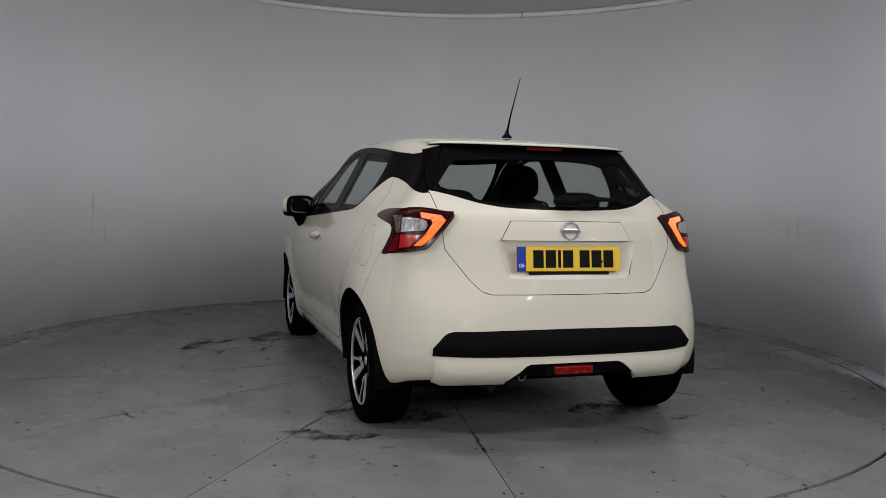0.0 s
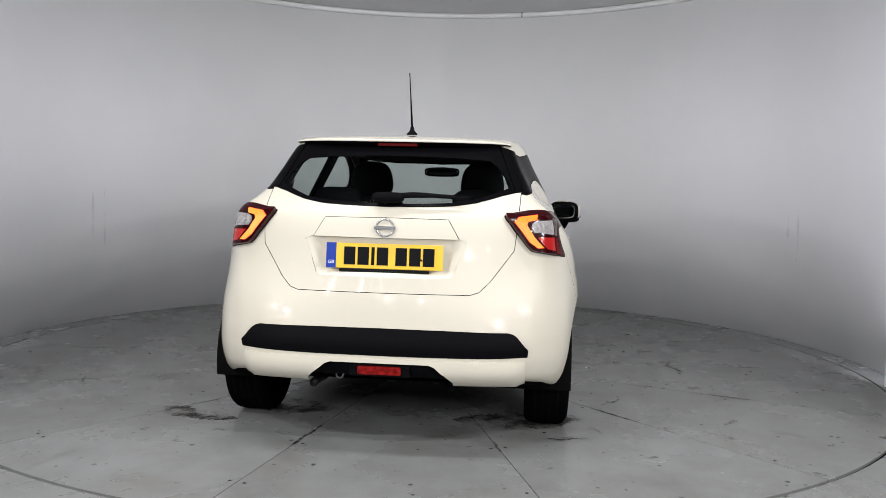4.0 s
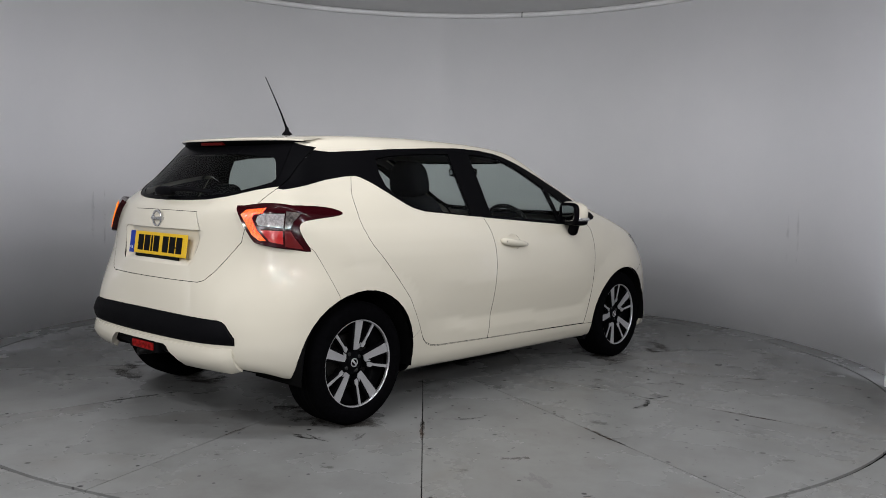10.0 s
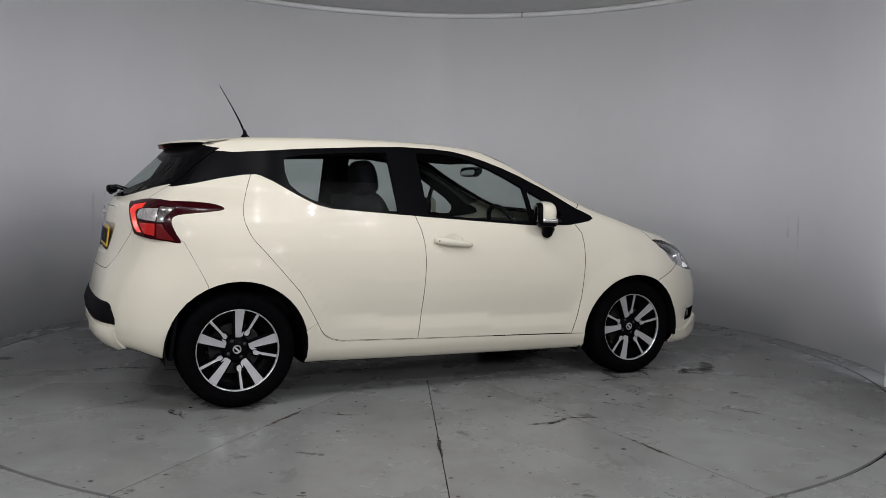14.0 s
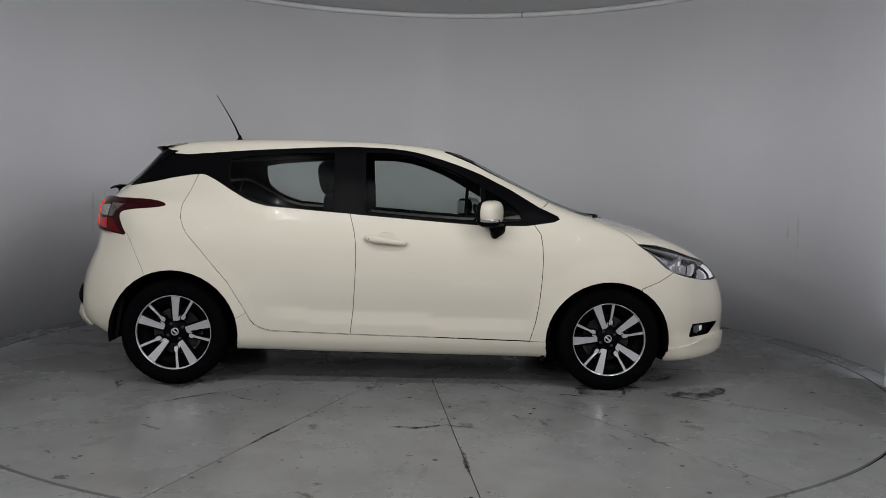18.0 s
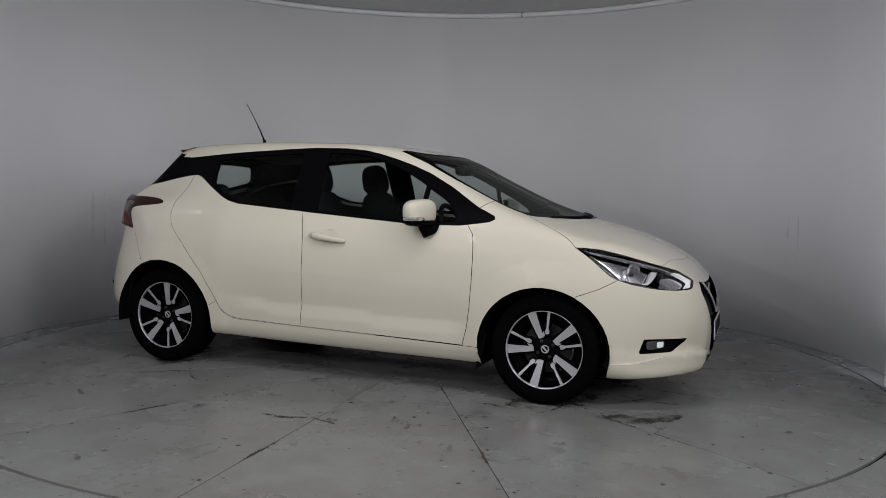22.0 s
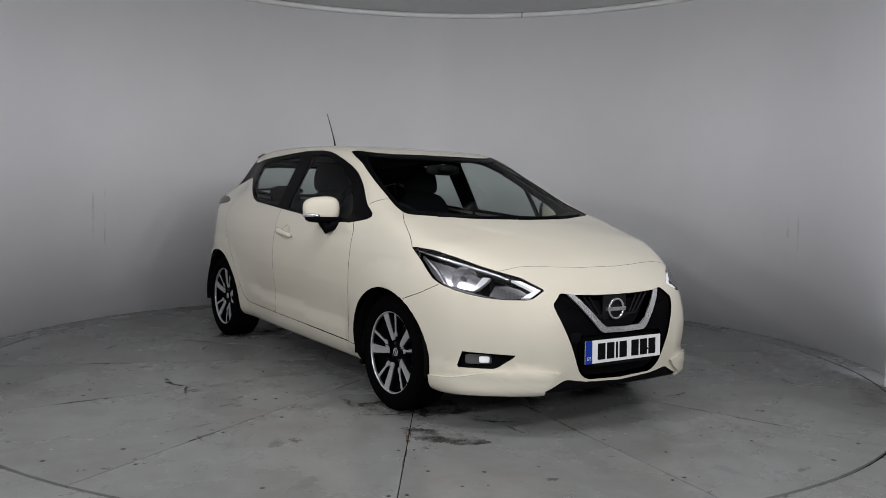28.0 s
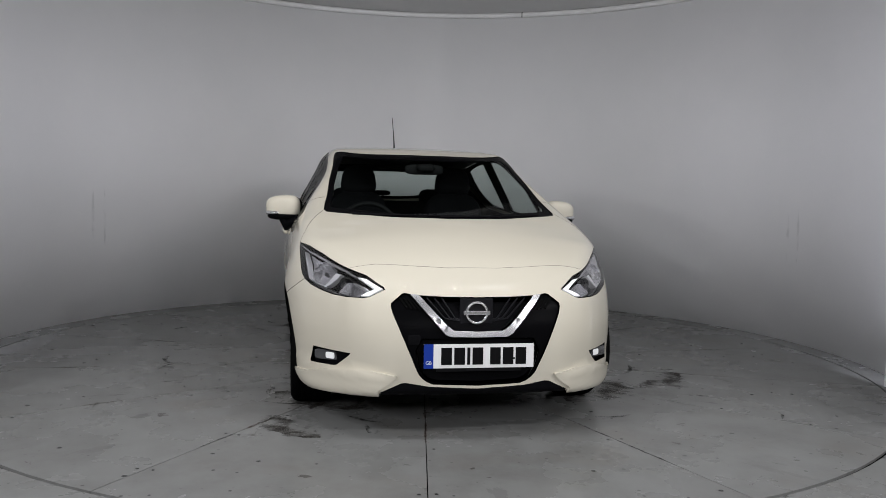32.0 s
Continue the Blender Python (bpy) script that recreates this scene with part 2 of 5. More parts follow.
def sector_mesh():
    """One plate between two joints, with a narrow gap along each."""
    vs, fs = [], []
    half, gap, n = math.pi / SECTORS, .0022, 10
    rows = []
    for r in (HUB_R + .003, .95, 1.3, 1.7, 2.1, 2.5, DISC_R - .004):
        a = half - gap / r
        rows.append([(r * math.cos(-a + 2 * a * i / n), r * math.sin(-a + 2 * a * i / n)) for i in range(n + 1)])
    for z in (0, -.012):
        for row in rows:
            vs += [(x, y, z) for x, y in row]
    k, low = n + 1, len(rows) * (n + 1)
    for i in range(len(rows) - 1):
        for j in range(n):
            fs.append((i * k + j, (i + 1) * k + j, (i + 1) * k + j + 1, i * k + j + 1))
    rim = [j for j in range(k)] + [i * k + n for i in range(1, len(rows))] + [(len(rows) - 1) * k + j for j in range(n - 1, -1, -1)] + [i * k for i in range(len(rows) - 2, 0, -1)]
    for a, b in zip(rim, rim[1:] + rim[:1]):
        fs.append((a, b, b + low, a + low))
    return mesh_from("sector_plate", vs, fs)


plate_mesh = sector_mesh()
screw_mesh = mesh_from("screw_head", *lathe([(.0005, .0018), (.0055, .0016), (.008, .0004)], 10))
plate_mesh.materials.append(FLOOR)
screw_mesh.materials.append(SCREW)
dice = random.Random(4)
for k in range(SECTORS):
    joint = FIRST + 360 / SECTORS * k
    part("sector_plate", plate_mesh, None, turntable, m=pose(0, 0, 0, 0, 0, joint + 180 / SECTORS))
    for r in (.95, 1.55, 2.06, 2.62):
        for side in (-1, 1):
            if dice.random() < .8:
                d = Matrix.Rotation(radians(joint), 4, "Z") @ Vector((r + dice.uniform(-.02, .02), side * .034, 0))
                part("screw_head", screw_mesh, None, turntable, m=pose(d.x, d.y, .0003))
part("hub_plate", disc_mesh("hub_plate", HUB_R, -.012, 0, 64), FLOOR, turntable)


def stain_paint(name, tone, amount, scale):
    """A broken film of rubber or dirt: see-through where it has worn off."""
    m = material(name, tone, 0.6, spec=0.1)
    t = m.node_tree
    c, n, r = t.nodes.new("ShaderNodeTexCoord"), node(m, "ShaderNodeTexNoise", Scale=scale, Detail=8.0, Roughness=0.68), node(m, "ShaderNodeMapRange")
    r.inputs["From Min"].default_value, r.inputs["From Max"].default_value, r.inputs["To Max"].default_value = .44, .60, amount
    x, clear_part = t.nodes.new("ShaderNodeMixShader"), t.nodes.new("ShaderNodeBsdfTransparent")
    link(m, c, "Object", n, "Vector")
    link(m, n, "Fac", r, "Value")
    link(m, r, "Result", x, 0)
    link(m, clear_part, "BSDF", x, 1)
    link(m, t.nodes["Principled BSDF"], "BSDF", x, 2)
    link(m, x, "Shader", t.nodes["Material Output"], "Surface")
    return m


SCUFF = stain_paint("black_rubber_scuff", (0.012, 0.011, 0.010), .9, 14)
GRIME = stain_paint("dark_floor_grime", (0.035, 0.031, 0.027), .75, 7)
RUST = stain_paint("rusty_joint_stain", (0.060, 0.036, 0.024), .8, 22)


def floor_mark(name, r, deg, length, width, heading, bend, mat, label):
    """A thin mark on the disc, ragged along its edges: its place by radius and angle, its heading, and how far it bends."""
    n = max(10, int(length / .012))
    vs = []
    for i in range(n + 1):
        q = 2 * i / n - 1
        w = width / 2 * (1 - abs(q) ** 3) + .001
        vs += [(length / 2 * q, bend * (q * q - .4) + w * dice.uniform(.55, 1), 0), (length / 2 * q, bend * (q * q - .4) - w * dice.uniform(.55, 1), 0)]
    fs = [(2 * i + 1, 2 * i + 3, 2 * i + 2, 2 * i) for i in range(n)]
    a = radians(deg)
    part(name, mesh_from(name, vs, fs), mat, turntable, label, m=pose(r * math.cos(a), r * math.sin(a), .0008, 0, 0, deg + heading))


SMUDGE = stain_paint("faint_wall_smudge", (0.50, 0.50, 0.51), .14, 9)
for deg, z0, z1, w in ((154.8, .62, 1.08, .035), (152.5, .60, 1.10, .03), (18.1, .66, 1.02, .03), (16.0, .64, 1.06, .03)):
    vs = []
    for i in range(21):
        z = z0 + (z1 - z0) * i / 20
        half = w / 2 * (1 - abs(i / 10 - 1) ** 3) + .002
        for e in (-1, 1):
            a = radians(deg) + e * half * dice.uniform(.6, 1) / WALL_R
            vs.append((WALL_X + (WALL_R - .002) * math.cos(a), WALL_Y + (WALL_R - .002) * math.sin(a), z))
    part("wall_smudge", mesh_from("wall_smudge", vs, [(2 * i, 2 * i + 1, 2 * i + 3, 2 * i + 2) for i in range(20)]), SMUDGE, bpy.data.objects["wall_round"], "faint upright smudge on the wall")
for r, deg, length, width, heading, bend in ((1.70, 268, .26, .045, 100, .03), (1.97, 206, .13, .05, 75, .0), (1.97, 208, .16, .02, 60, .01), (1.32, 310, .14, .03, 40, .0), (1.36, 310.5, .13, .02, 48, .0),
                                             (1.61, 340, .22, .03, 70, .02), (1.49, 320, .30, .02, 110, .03), (1.77, 342, .16, .03, 20, .0), (1.38, 69, .34, .03, 80, .04), (1.14, 62, .30, .035, 95, .03),
                                             (1.66, 274, .34, .016, 60, .03), (1.52, 155, .24, .05, 50, .02), (1.30, 148, .20, .03, 80, .0), (1.75, 25, .22, .025, 70, .02), (1.25, 345, .30, .02, 100, .03), (2.15, 120, .2, .02, 85, .01),
                                             (1.55, 230, .22, .02, 95, .02), (2.2, 300, .12, .018, 60, .0), (2.35, 45, .16, .02, 110, .01)):
    floor_mark("scuff", r, deg, length, width, heading, bend, SCUFF, "dark rubber scuff")
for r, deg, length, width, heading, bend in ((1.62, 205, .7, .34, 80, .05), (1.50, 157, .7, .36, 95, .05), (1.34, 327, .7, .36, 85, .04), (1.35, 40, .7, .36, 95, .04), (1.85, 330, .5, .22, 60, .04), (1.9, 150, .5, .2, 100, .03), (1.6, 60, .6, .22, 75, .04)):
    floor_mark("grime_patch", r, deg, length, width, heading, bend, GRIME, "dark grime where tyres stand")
for k in range(SECTORS):
    for j in range(2):
        r = dice.uniform(.9, 2.3)
        floor_mark("joint_stain", r, FIRST + 360 / SECTORS * k, dice.uniform(.12, .4), dice.uniform(.012, .03), dice.uniform(-2, 2), .0, RUST if dice.random() < .6 else SCUFF, "rusty stain along a joint")


# ---- the car's outer shape ----
# x runs forward from the rear axle, y to the car's left, z up from the floor. The skin is where four smooth sheets meet:
# the side (half-width), the top (height), the tail and the nose, rounded into one another.
def curve(knots):
    """A smooth curve through (position, value) knots that does not overshoot."""
    kx, ky = np.array([k[0] for k in knots], float), np.array([k[1] for k in knots], float)
    h, d = np.diff(kx), np.diff(ky) / np.diff(kx)
    m = np.zeros(len(kx))
    m[0], m[-1] = d[0], d[-1]
    for i in range(1, len(kx) - 1):
        if d[i - 1] * d[i] > 0:
            w1, w2 = 2 * h[i] + h[i - 1], h[i] + 2 * h[i - 1]
            m[i] = (w1 + w2) / (w1 / d[i - 1] + w2 / d[i])

    def f(x):
        x = np.clip(x, kx[0], kx[-1])
        i = np.clip(np.searchsorted(kx, x) - 1, 0, len(kx) - 2)
        t = (x - kx[i]) / h[i]
        return ((1 + 2 * t) * (1 - t) ** 2 * ky[i] + t * (1 - t) ** 2 * h[i] * m[i] + t * t * (3 - 2 * t) * ky[i + 1] + t * t * (t - 1) * h[i] * m[i + 1])
    return f


def ease(a, b, x):
    t = np.clip((x - a) / (b - a), 0, 1)
    return t * t * (3 - 2 * t)


SIDE = curve([(.15, .78), (.22, .808), (.27, .826), (.33, .836), (.45, .853), (.58, .868), (.70, .872), (.80, .866), (.88, .850), (.95, .824),
              (1.0, .795), (1.06, .764), (1.12, .733), (1.2, .692), (1.3, .640), (1.37, .606), (1.46, .56)])
TOP = curve([(-.40, 1.370), (-.3, 1.387), (-.1, 1.414), (.2, 1.438), (.7, 1.453), (1.1, 1.449), (1.35, 1.435), (1.55, 1.412), (1.72, 1.366), (1.9, 1.280), (2.1, 1.184),
             (2.3, 1.096), (2.5, 1.030), (2.6, 1.004), (2.7, .980), (2.85, .936), (3.0, .880), (3.14, .815), (3.24, .748), (3.33, .675), (3.42, .58)])
TAIL = curve([(.15, -.52), (.22, -.56), (.29, -.63), (.36, -.668), (.43, -.682), (.50, -.678), (.56, -.667), (.66, -.650), (.75, -.630), (.87, -.603), (.98, -.582),
              (1.04, -.562), (1.08, -.533), (1.14, -.476), (1.22, -.395), (1.30, -.315), (1.36, -.262), (1.46, -.20)])
NOSE = curve([(.13, 3.29), (.16, 3.345), (.19, 3.365), (.26, 3.358), (.33, 3.368), (.43, 3.375), (.52, 3.366), (.60, 3.345), (.66, 3.32), (.72, 3.28), (.8, 3.21), (.95, 3.06)])
FLOOR_Z = curve([(-.7, .325), (-.5, .30), (-.35, .255), (.3, .20), (2.2, .175), (2.8, .172), (3.1, .185), (3.25, .198), (3.4, .205)])
# how far the tail and the nose fall back towards the car's sides
TAIL_LOW = curve([(0, 0), (.2, .005), (.4, .020), (.52, .045), (.60, .080), (.65, .105), (.70, .143), (.76, .205), (.82, .305), (.88, .50)])
NOSE_BACK = curve([(0, 0), (.2, .006), (.39, .026), (.50, .062), (.58, .115), (.645, .185), (.72, .285), (.78, .38), (.84, .52), (.90, .75)])


def skin(x, y, z):
    """Negative inside the body, positive outside."""
    ay = np.abs(y)
    uf, ur = np.clip((x - 1.9) / 1.3, 0, 1.3), np.clip((.35 - x) / 0.9, 0, 1.3)
    w = SIDE(z) - uf ** 2 * (.018 + .110 * ease(.62, .95, z)) - ur ** 2 * (.018 + .008 * ease(.75, .95, z))
    w = w - .035 * ease(1.3, 1.9, x) * ease(1.0, 1.3, z)
    w = w - .062 * ease(.35, -.15, x) * ease(1.02, 1.15, z)
    for hx in (0.0, 2.525):
        rho = np.sqrt((x - hx) ** 2 + (z - .30) ** 2)
        w = w + .016 * np.clip(1 - (rho - .36) / .13, 0, 1) * ease(.20, .36, rho)
    # a crease low on the doors, and a lower corner of the rear bumper that folds inwards
    fold = z - (.465 - .035 * (x - .5))
    w = w - .014 * (1 - np.clip(np.where(fold > 0, fold / .20, -fold / .075), 0, 1)) * ease(.40, .75, x) * (1 - ease(1.95, 2.15, x))
    back = ease(-.26, -.48, x)
    w = w + back * (.024 * (1 - np.clip(np.abs(z - .45) / .22, 0, 1)) - .075 * np.clip((.44 - z) / .2, 0, 1))
    top = TOP(x + .21 * y * y * ease(1.25, 1.7, x) * (1 - ease(2.5, 2.9, x))) - y * y * (.050 - .020 * ease(1.2, 1.6, x) + .07 * ease(2.4, 2.8, x))
    hi = ease(.55, .82, z)
    tail = TAIL(z) + (1 - hi) * TAIL_LOW(ay) + hi * y * y * (.26 + .17 * ease(1.02, 1.2, z)) + hi * (.15 * y ** 4 + 6 * np.clip(ay - .68, 0, 1) ** 2)
    nose = NOSE(z) - NOSE_BACK(ay) - .012 * (1 - np.clip(np.abs(z - .345) / np.where(z > .345, .16, .045), 0, 1)) * ease(.40, .55, ay) + .010 * (1 - ease(.285, .325, z)) * ease(.37, .46, ay) * (1 - .4 * ease(.6, .8, ay))
    g = np.stack([ay - w, z - top, tail - x, x - nose, FLOOR_Z(x) - z])
    r = .024
    peak = g.max(0)
    return peak + r * np.log(np.exp((g - peak) / r).sum(0))


def skin_normal(p, e=1e-3):
    p = np.asarray(p, float)
    g = np.stack([skin(*(p + d).T) - skin(*(p - d).T) for d in np.eye(3) * e], -1)
    return g / np.linalg.norm(g, axis=-1, keepdims=True)


def onto_skin(start, way):
    """Where rays that leave from inside the body meet its skin."""
    lo, hi = np.zeros(len(start)), np.full(len(start), 1.0)
    for _ in range(40):
        mid = (lo + hi) / 2
        out = skin(*(start + way * mid[:, None]).T) > 0
        hi, lo = np.where(out, mid, hi), np.where(out, lo, mid)
    return start + way * lo[:, None]


def skin_grid(step=0.03):
    """The right half of the body as a net of quads: sides, top, tail and nose of a box, drawn onto the skin."""
    x0, x1, z0, z1, w = -.75, 3.45, .12, 1.52, .95
    nx, ny, nz = round((x1 - x0) / step), round(w / step), round((z1 - z0) / step)
    X, Y, Z = np.linspace(x0, x1, nx + 1), np.linspace(0, -w, ny + 1), np.linspace(z0, z1, nz + 1)
    index, verts, faces = {}, [], []

    def vid(i, j, k):
        if (i, j, k) not in index:
            index[i, j, k] = len(verts)
            verts.append((X[i], Y[j], Z[k]))
        return index[i, j, k]
    for i in range(nx):
        for k in range(nz):
            faces.append((vid(i, ny, k), vid(i + 1, ny, k), vid(i + 1, ny, k + 1), vid(i, ny, k + 1)))
        for j in range(ny):
            faces.append((vid(i, j, nz), vid(i, j + 1, nz), vid(i + 1, j + 1, nz), vid(i + 1, j, nz)))
            faces.append((vid(i, j, 0), vid(i + 1, j, 0), vid(i + 1, j + 1, 0), vid(i, j + 1, 0)))
    for j in range(ny):
        for k in range(nz):
            faces.append((vid(0, j, k), vid(0, j + 1, k), vid(0, j + 1, k + 1), vid(0, j, k + 1)))
            faces.append((vid(nx, j, k), vid(nx, j, k + 1), vid(nx, j + 1, k + 1), vid(nx, j + 1, k)))
    v = np.array(verts)
    s = np.stack([np.clip(v[:, 0], .15, 2.55), np.clip(v[:, 1], -.25, 0), np.clip(v[:, 2], .50, .80)], -1)
    q = onto_skin(s, v - s)
    q[np.abs(v[:, 1]) < 1e-9, 1] = 0
    return q, faces


# ---- cutting the skin into panels ----
def inside(poly, u, v):
    hit = False
    for (a, b), (c, d) in zip(poly, poly[-1:] + poly[:-1]):
        if (b > v) != (d > v) and u < (c - a) * (v - b) / (d - b) + a:
            hit = not hit
    return hit


def rounded(pts, n=4, closed=True):
    """A polygon with its corners eased into a smooth line."""
    out = []
    k = len(pts)
    for i in range(k):
        p0, p1, p2, p3 = (Vector(pts[(i + j) % k]) for j in (-1, 0, 1, 2))
        for s in range(n):
            t = s / n
            out.append(tuple(0.5 * (2 * p1 + (p2 - p0) * t + (2 * p0 - 5 * p1 + 4 * p2 - p3) * t * t + (3 * p1 - p0 - 3 * p2 + p3) * t ** 3)))
    return out


def ring(cx, cz, rx, rz, a0=0, a1=360, n=40):
    return [(cx + rx * math.cos(radians(a0 + (a1 - a0) * i / n)), cz + rz * math.sin(radians(a0 + (a1 - a0) * i / n))) for i in range(n)]


class Shell:
    """The right half of the skin, cut along outlines that are drawn as seen from one side."""

    def __init__(self):
        pts, quads = skin_grid()
        self.bm = bmesh.new()
        vs = [self.bm.verts.new(p) for p in pts]
        for q in quads:
            if len({tuple(round(c, 5) for c in pts[i]) for i in q}) >= 3:
                self.bm.faces.new([vs[i] for i in q])
        bmesh.ops.remove_doubles(self.bm, verts=self.bm.verts, dist=2e-5)
        self.bm.normal_update()
        self.tag = self.bm.faces.layers.string.new("tag")
        for f in self.bm.faces:
            f[self.tag] = b"body"

    def plane(self, turn):
        if turn == "top":
            return Vector((1, 0, 0)), Vector((0, 1, 0)), Vector((0, 0, 1))
        a = radians(turn)
        return Vector((-math.sin(a), math.cos(a), 0)), Vector((0, 0, 1)), Vector((math.cos(a), math.sin(a), 0))

    def mark(self, name, turn, poly, over=None, facing=0.12, line=True):
        """Cuts along a closed outline and names what lies in it. over: only faces that bear one of these names so far."""
        U, V, D = self.plane(turn)
        lo = (min(p[0] for p in poly) - .02, min(p[1] for p in poly) - .02)
        hi = (max(p[0] for p in poly) + .02, max(p[1] for p in poly) + .02)

        def span(f):
            us, vs = [v.co.dot(U) for v in f.verts], [v.co.dot(V) for v in f.verts]
            return min(us), min(vs), max(us), max(vs)
        cand = {}
        for f in self.bm.faces:
            if f.normal.dot(D) < facing or (over and f[self.tag].decode() not in over):
                continue
            s = span(f)
            if s[0] < hi[0] and s[2] > lo[0] and s[1] < hi[1] and s[3] > lo[1]:
                cand[f] = s
        if line:
            for a, b in zip(poly, poly[1:] + poly[:1]):
                if abs(a[0] - b[0]) + abs(a[1] - b[1]) < 1e-6:
                    continue
                n = U * (b[1] - a[1]) - V * (b[0] - a[0])
                u0, u1, v0, v1 = min(a[0], b[0]), max(a[0], b[0]), min(a[1], b[1]), max(a[1], b[1])
                sub = [f for f, s in cand.items() if s[0] < u1 and s[2] > u0 and s[1] < v1 and s[3] > v0]
                if not sub:
                    continue
                geom = sub + list({e for f in sub for e in f.edges}) + list({v for f in sub for v in f.verts})
                for f in sub:
                    del cand[f]
                res = bmesh.ops.bisect_plane(self.bm, geom=geom, dist=1e-5, plane_co=U * a[0] + V * a[1], plane_no=n)
                for f in {g for g in res["geom"] if isinstance(g, bmesh.types.BMFace)} | {f for f in sub if f.is_valid}:
                    cand[f] = span(f)
        code = name.encode()
        for f in cand:
            c = f.calc_center_median()
            if inside(poly, c.dot(U), c.dot(V)):
                f[self.tag] = code

    def rename(self, test, name, over=("body",)):
        for f in self.bm.faces:
            if f[self.tag].decode() in over and test(f.calc_center_median(), f.normal):
                f[self.tag] = name.encode()

    def take(self, names):
        """The points, outward normals and faces of what bears these names."""
        names = {n.encode() for n in ([names] if isinstance(names, str) else names)}
        at, pts, faces = {}, [], []
        for f in self.bm.faces:
            if f[self.tag] in names:
                row = []
                for v in f.verts:
                    if v not in at:
                        at[v] = len(pts)
                        pts.append(tuple(v.co))
                    row.append(at[v])
                faces.append(row)
        pts = np.array(pts)
        return pts, skin_normal(pts), faces


def double(sheet):
    """A right half joined to its mirror image."""
    p, n, f = sheet
    mid = np.abs(p[:, 1]) < 1e-6
    other = np.where(mid, np.arange(len(p)), 0)
    other[~mid] = len(p) + np.arange((~mid).sum())
    flip = np.array([1, -1, 1])
    n = n.copy()
    n[mid, 1] = 0
    return np.vstack([p, p[~mid] * flip]), np.vstack([n, n[~mid] * flip]), f + [[int(other[i]) for i in q[::-1]] for q in f]


def mirrored(sheet):
    p, n, f = sheet
    flip = np.array([1, -1, 1])
    return p * flip, n * flip, [q[::-1] for q in f]


def panel(name, sheet, mat, parent, label="", shift=0.0, gap=0.0022, lip=0.014, m=None, smooth=True, own=False, edge=None):
    """A sheet of the skin as a body panel: drawn back from its edges by the gap, with its edges turned inwards by the lip.
    shift moves it outwards, by a length or by a function of its points; own leaves the shading to the mesh; a negative lip turns the edges outwards, as the walls of a recess."""
    p, n, faces = sheet
    p = p.copy()
    count = {}
    for q in faces:
        for a, b in zip(q, q[1:] + q[:1]):
            key = (min(a, b), max(a, b))
            count[key] = None if key in count else (a, b)
    edges = [e for e in count.values() if e]
    push = np.zeros_like(p)
    for a, b in edges:
        d = p[b] - p[a]
        k = np.cross(n[a] + n[b], d)
        k /= max(np.linalg.norm(k), 1e-9)
        push[a] += k
        push[b] += k
    rim = sorted({i for e in edges for i in e})
    size = np.linalg.norm(push, axis=1)
    size[size < 1e-6] = 1
    out = shift(p) if callable(shift) else np.full(len(p), shift)
    p = p + push / size[:, None] * gap + n * out[:, None]
    verts, norms, fs = [tuple(v) for v in p], [tuple(v) for v in n], [tuple(q) for q in faces]
    if lip:
        base = {}
        for i in rim:
            base[i] = len(verts)
            out = tuple(-push[i] / size[i])
            verts += [tuple(p[i]), tuple(p[i] - n[i] * lip)]
            norms += [out, out]
        for a, b in edges:
            fs.append((base[b], base[a], base[a] + 1, base[b] + 1))
    me = mesh_from(name, verts, fs, smooth)
    # turned edges of cream panels are blackened: the shade in the gaps as colour
    if lip > 0 and mat is PAINT:
        me.materials.append(mat)
        me.materials.append(edge or UNDER)
        me.polygons.foreach_set("material_index", [0] * len(faces) + [1] * (len(fs) - len(faces)))
    if smooth and not own:
        me.normals_split_custom_set_from_vertices(norms)
    return part(name, me, mat, parent, label, m=m)


HOME = pose(-AXLE_X, -AXLE_Y, 0)
car = tagged(new("car"), "cream five-door hatchback with black trim, parked on the turntable", "car")

shell = Shell()
SILL_LINE = [(float(x), float(FLOOR_Z(np.array(x))) + .012) for x in np.linspace(-.75, 3.5, 60)]
shell.mark("underbody", -90, SILL_LINE + [(3.5, .05), (-.75, .05)], facing=-2)
shell.mark("arch", -90, ring(0, .30, .368, .366), facing=-.9)
shell.mark("arch", -90, ring(2.515, .295, .366, .350), facing=-.9)
shell.mark("arch", -90, [(-.335, .30), (.36, .30), (.365, .1), (-.335, .1)], facing=-2, line=False)
shell.mark("arch", -90, [(2.15, .295), (2.86, .295), (2.85, .1), (2.15, .1)], facing=-2, line=False)
shell.mark("hatch", 180, [(-.05, .700), (.383, .700), (.421, .712), (.469, .758), (.569, .893), (.581, 1.007), (.590, 1.147), (.590, 1.20), (.565, 1.30), (.550, 1.352), (.48, 1.372), (.30, 1.386), (-.05, 1.393)], ("body",), .03)
shell.mark("screen", "top", rounded([(1.545, -.562), (1.74, -.585), (1.94, -.618), (2.15, -.642), (2.352, -.668), (2.42, -.62), (2.508, -.437), (2.578, -.27), (2.618, 0), (2.618, .3), (1.693, .3), (1.693, 0), (1.665, -.32), (1.60, -.48)], 2))
shell.mark("bonnet", "top", [(2.36, -.672), (2.467, -.728), (2.554, -.760), (2.62, -.782), (2.68, -.806), (2.80, -.768), (2.92, -.712), (3.04, -.645), (3.10, -.60), (3.118, -.54), (3.127, -.46), (3.145, -.36), (3.163, -.26), (3.178, -.12), (3.182, .3), (2.3, .3), (2.3, -.5)], ("body",), .3)
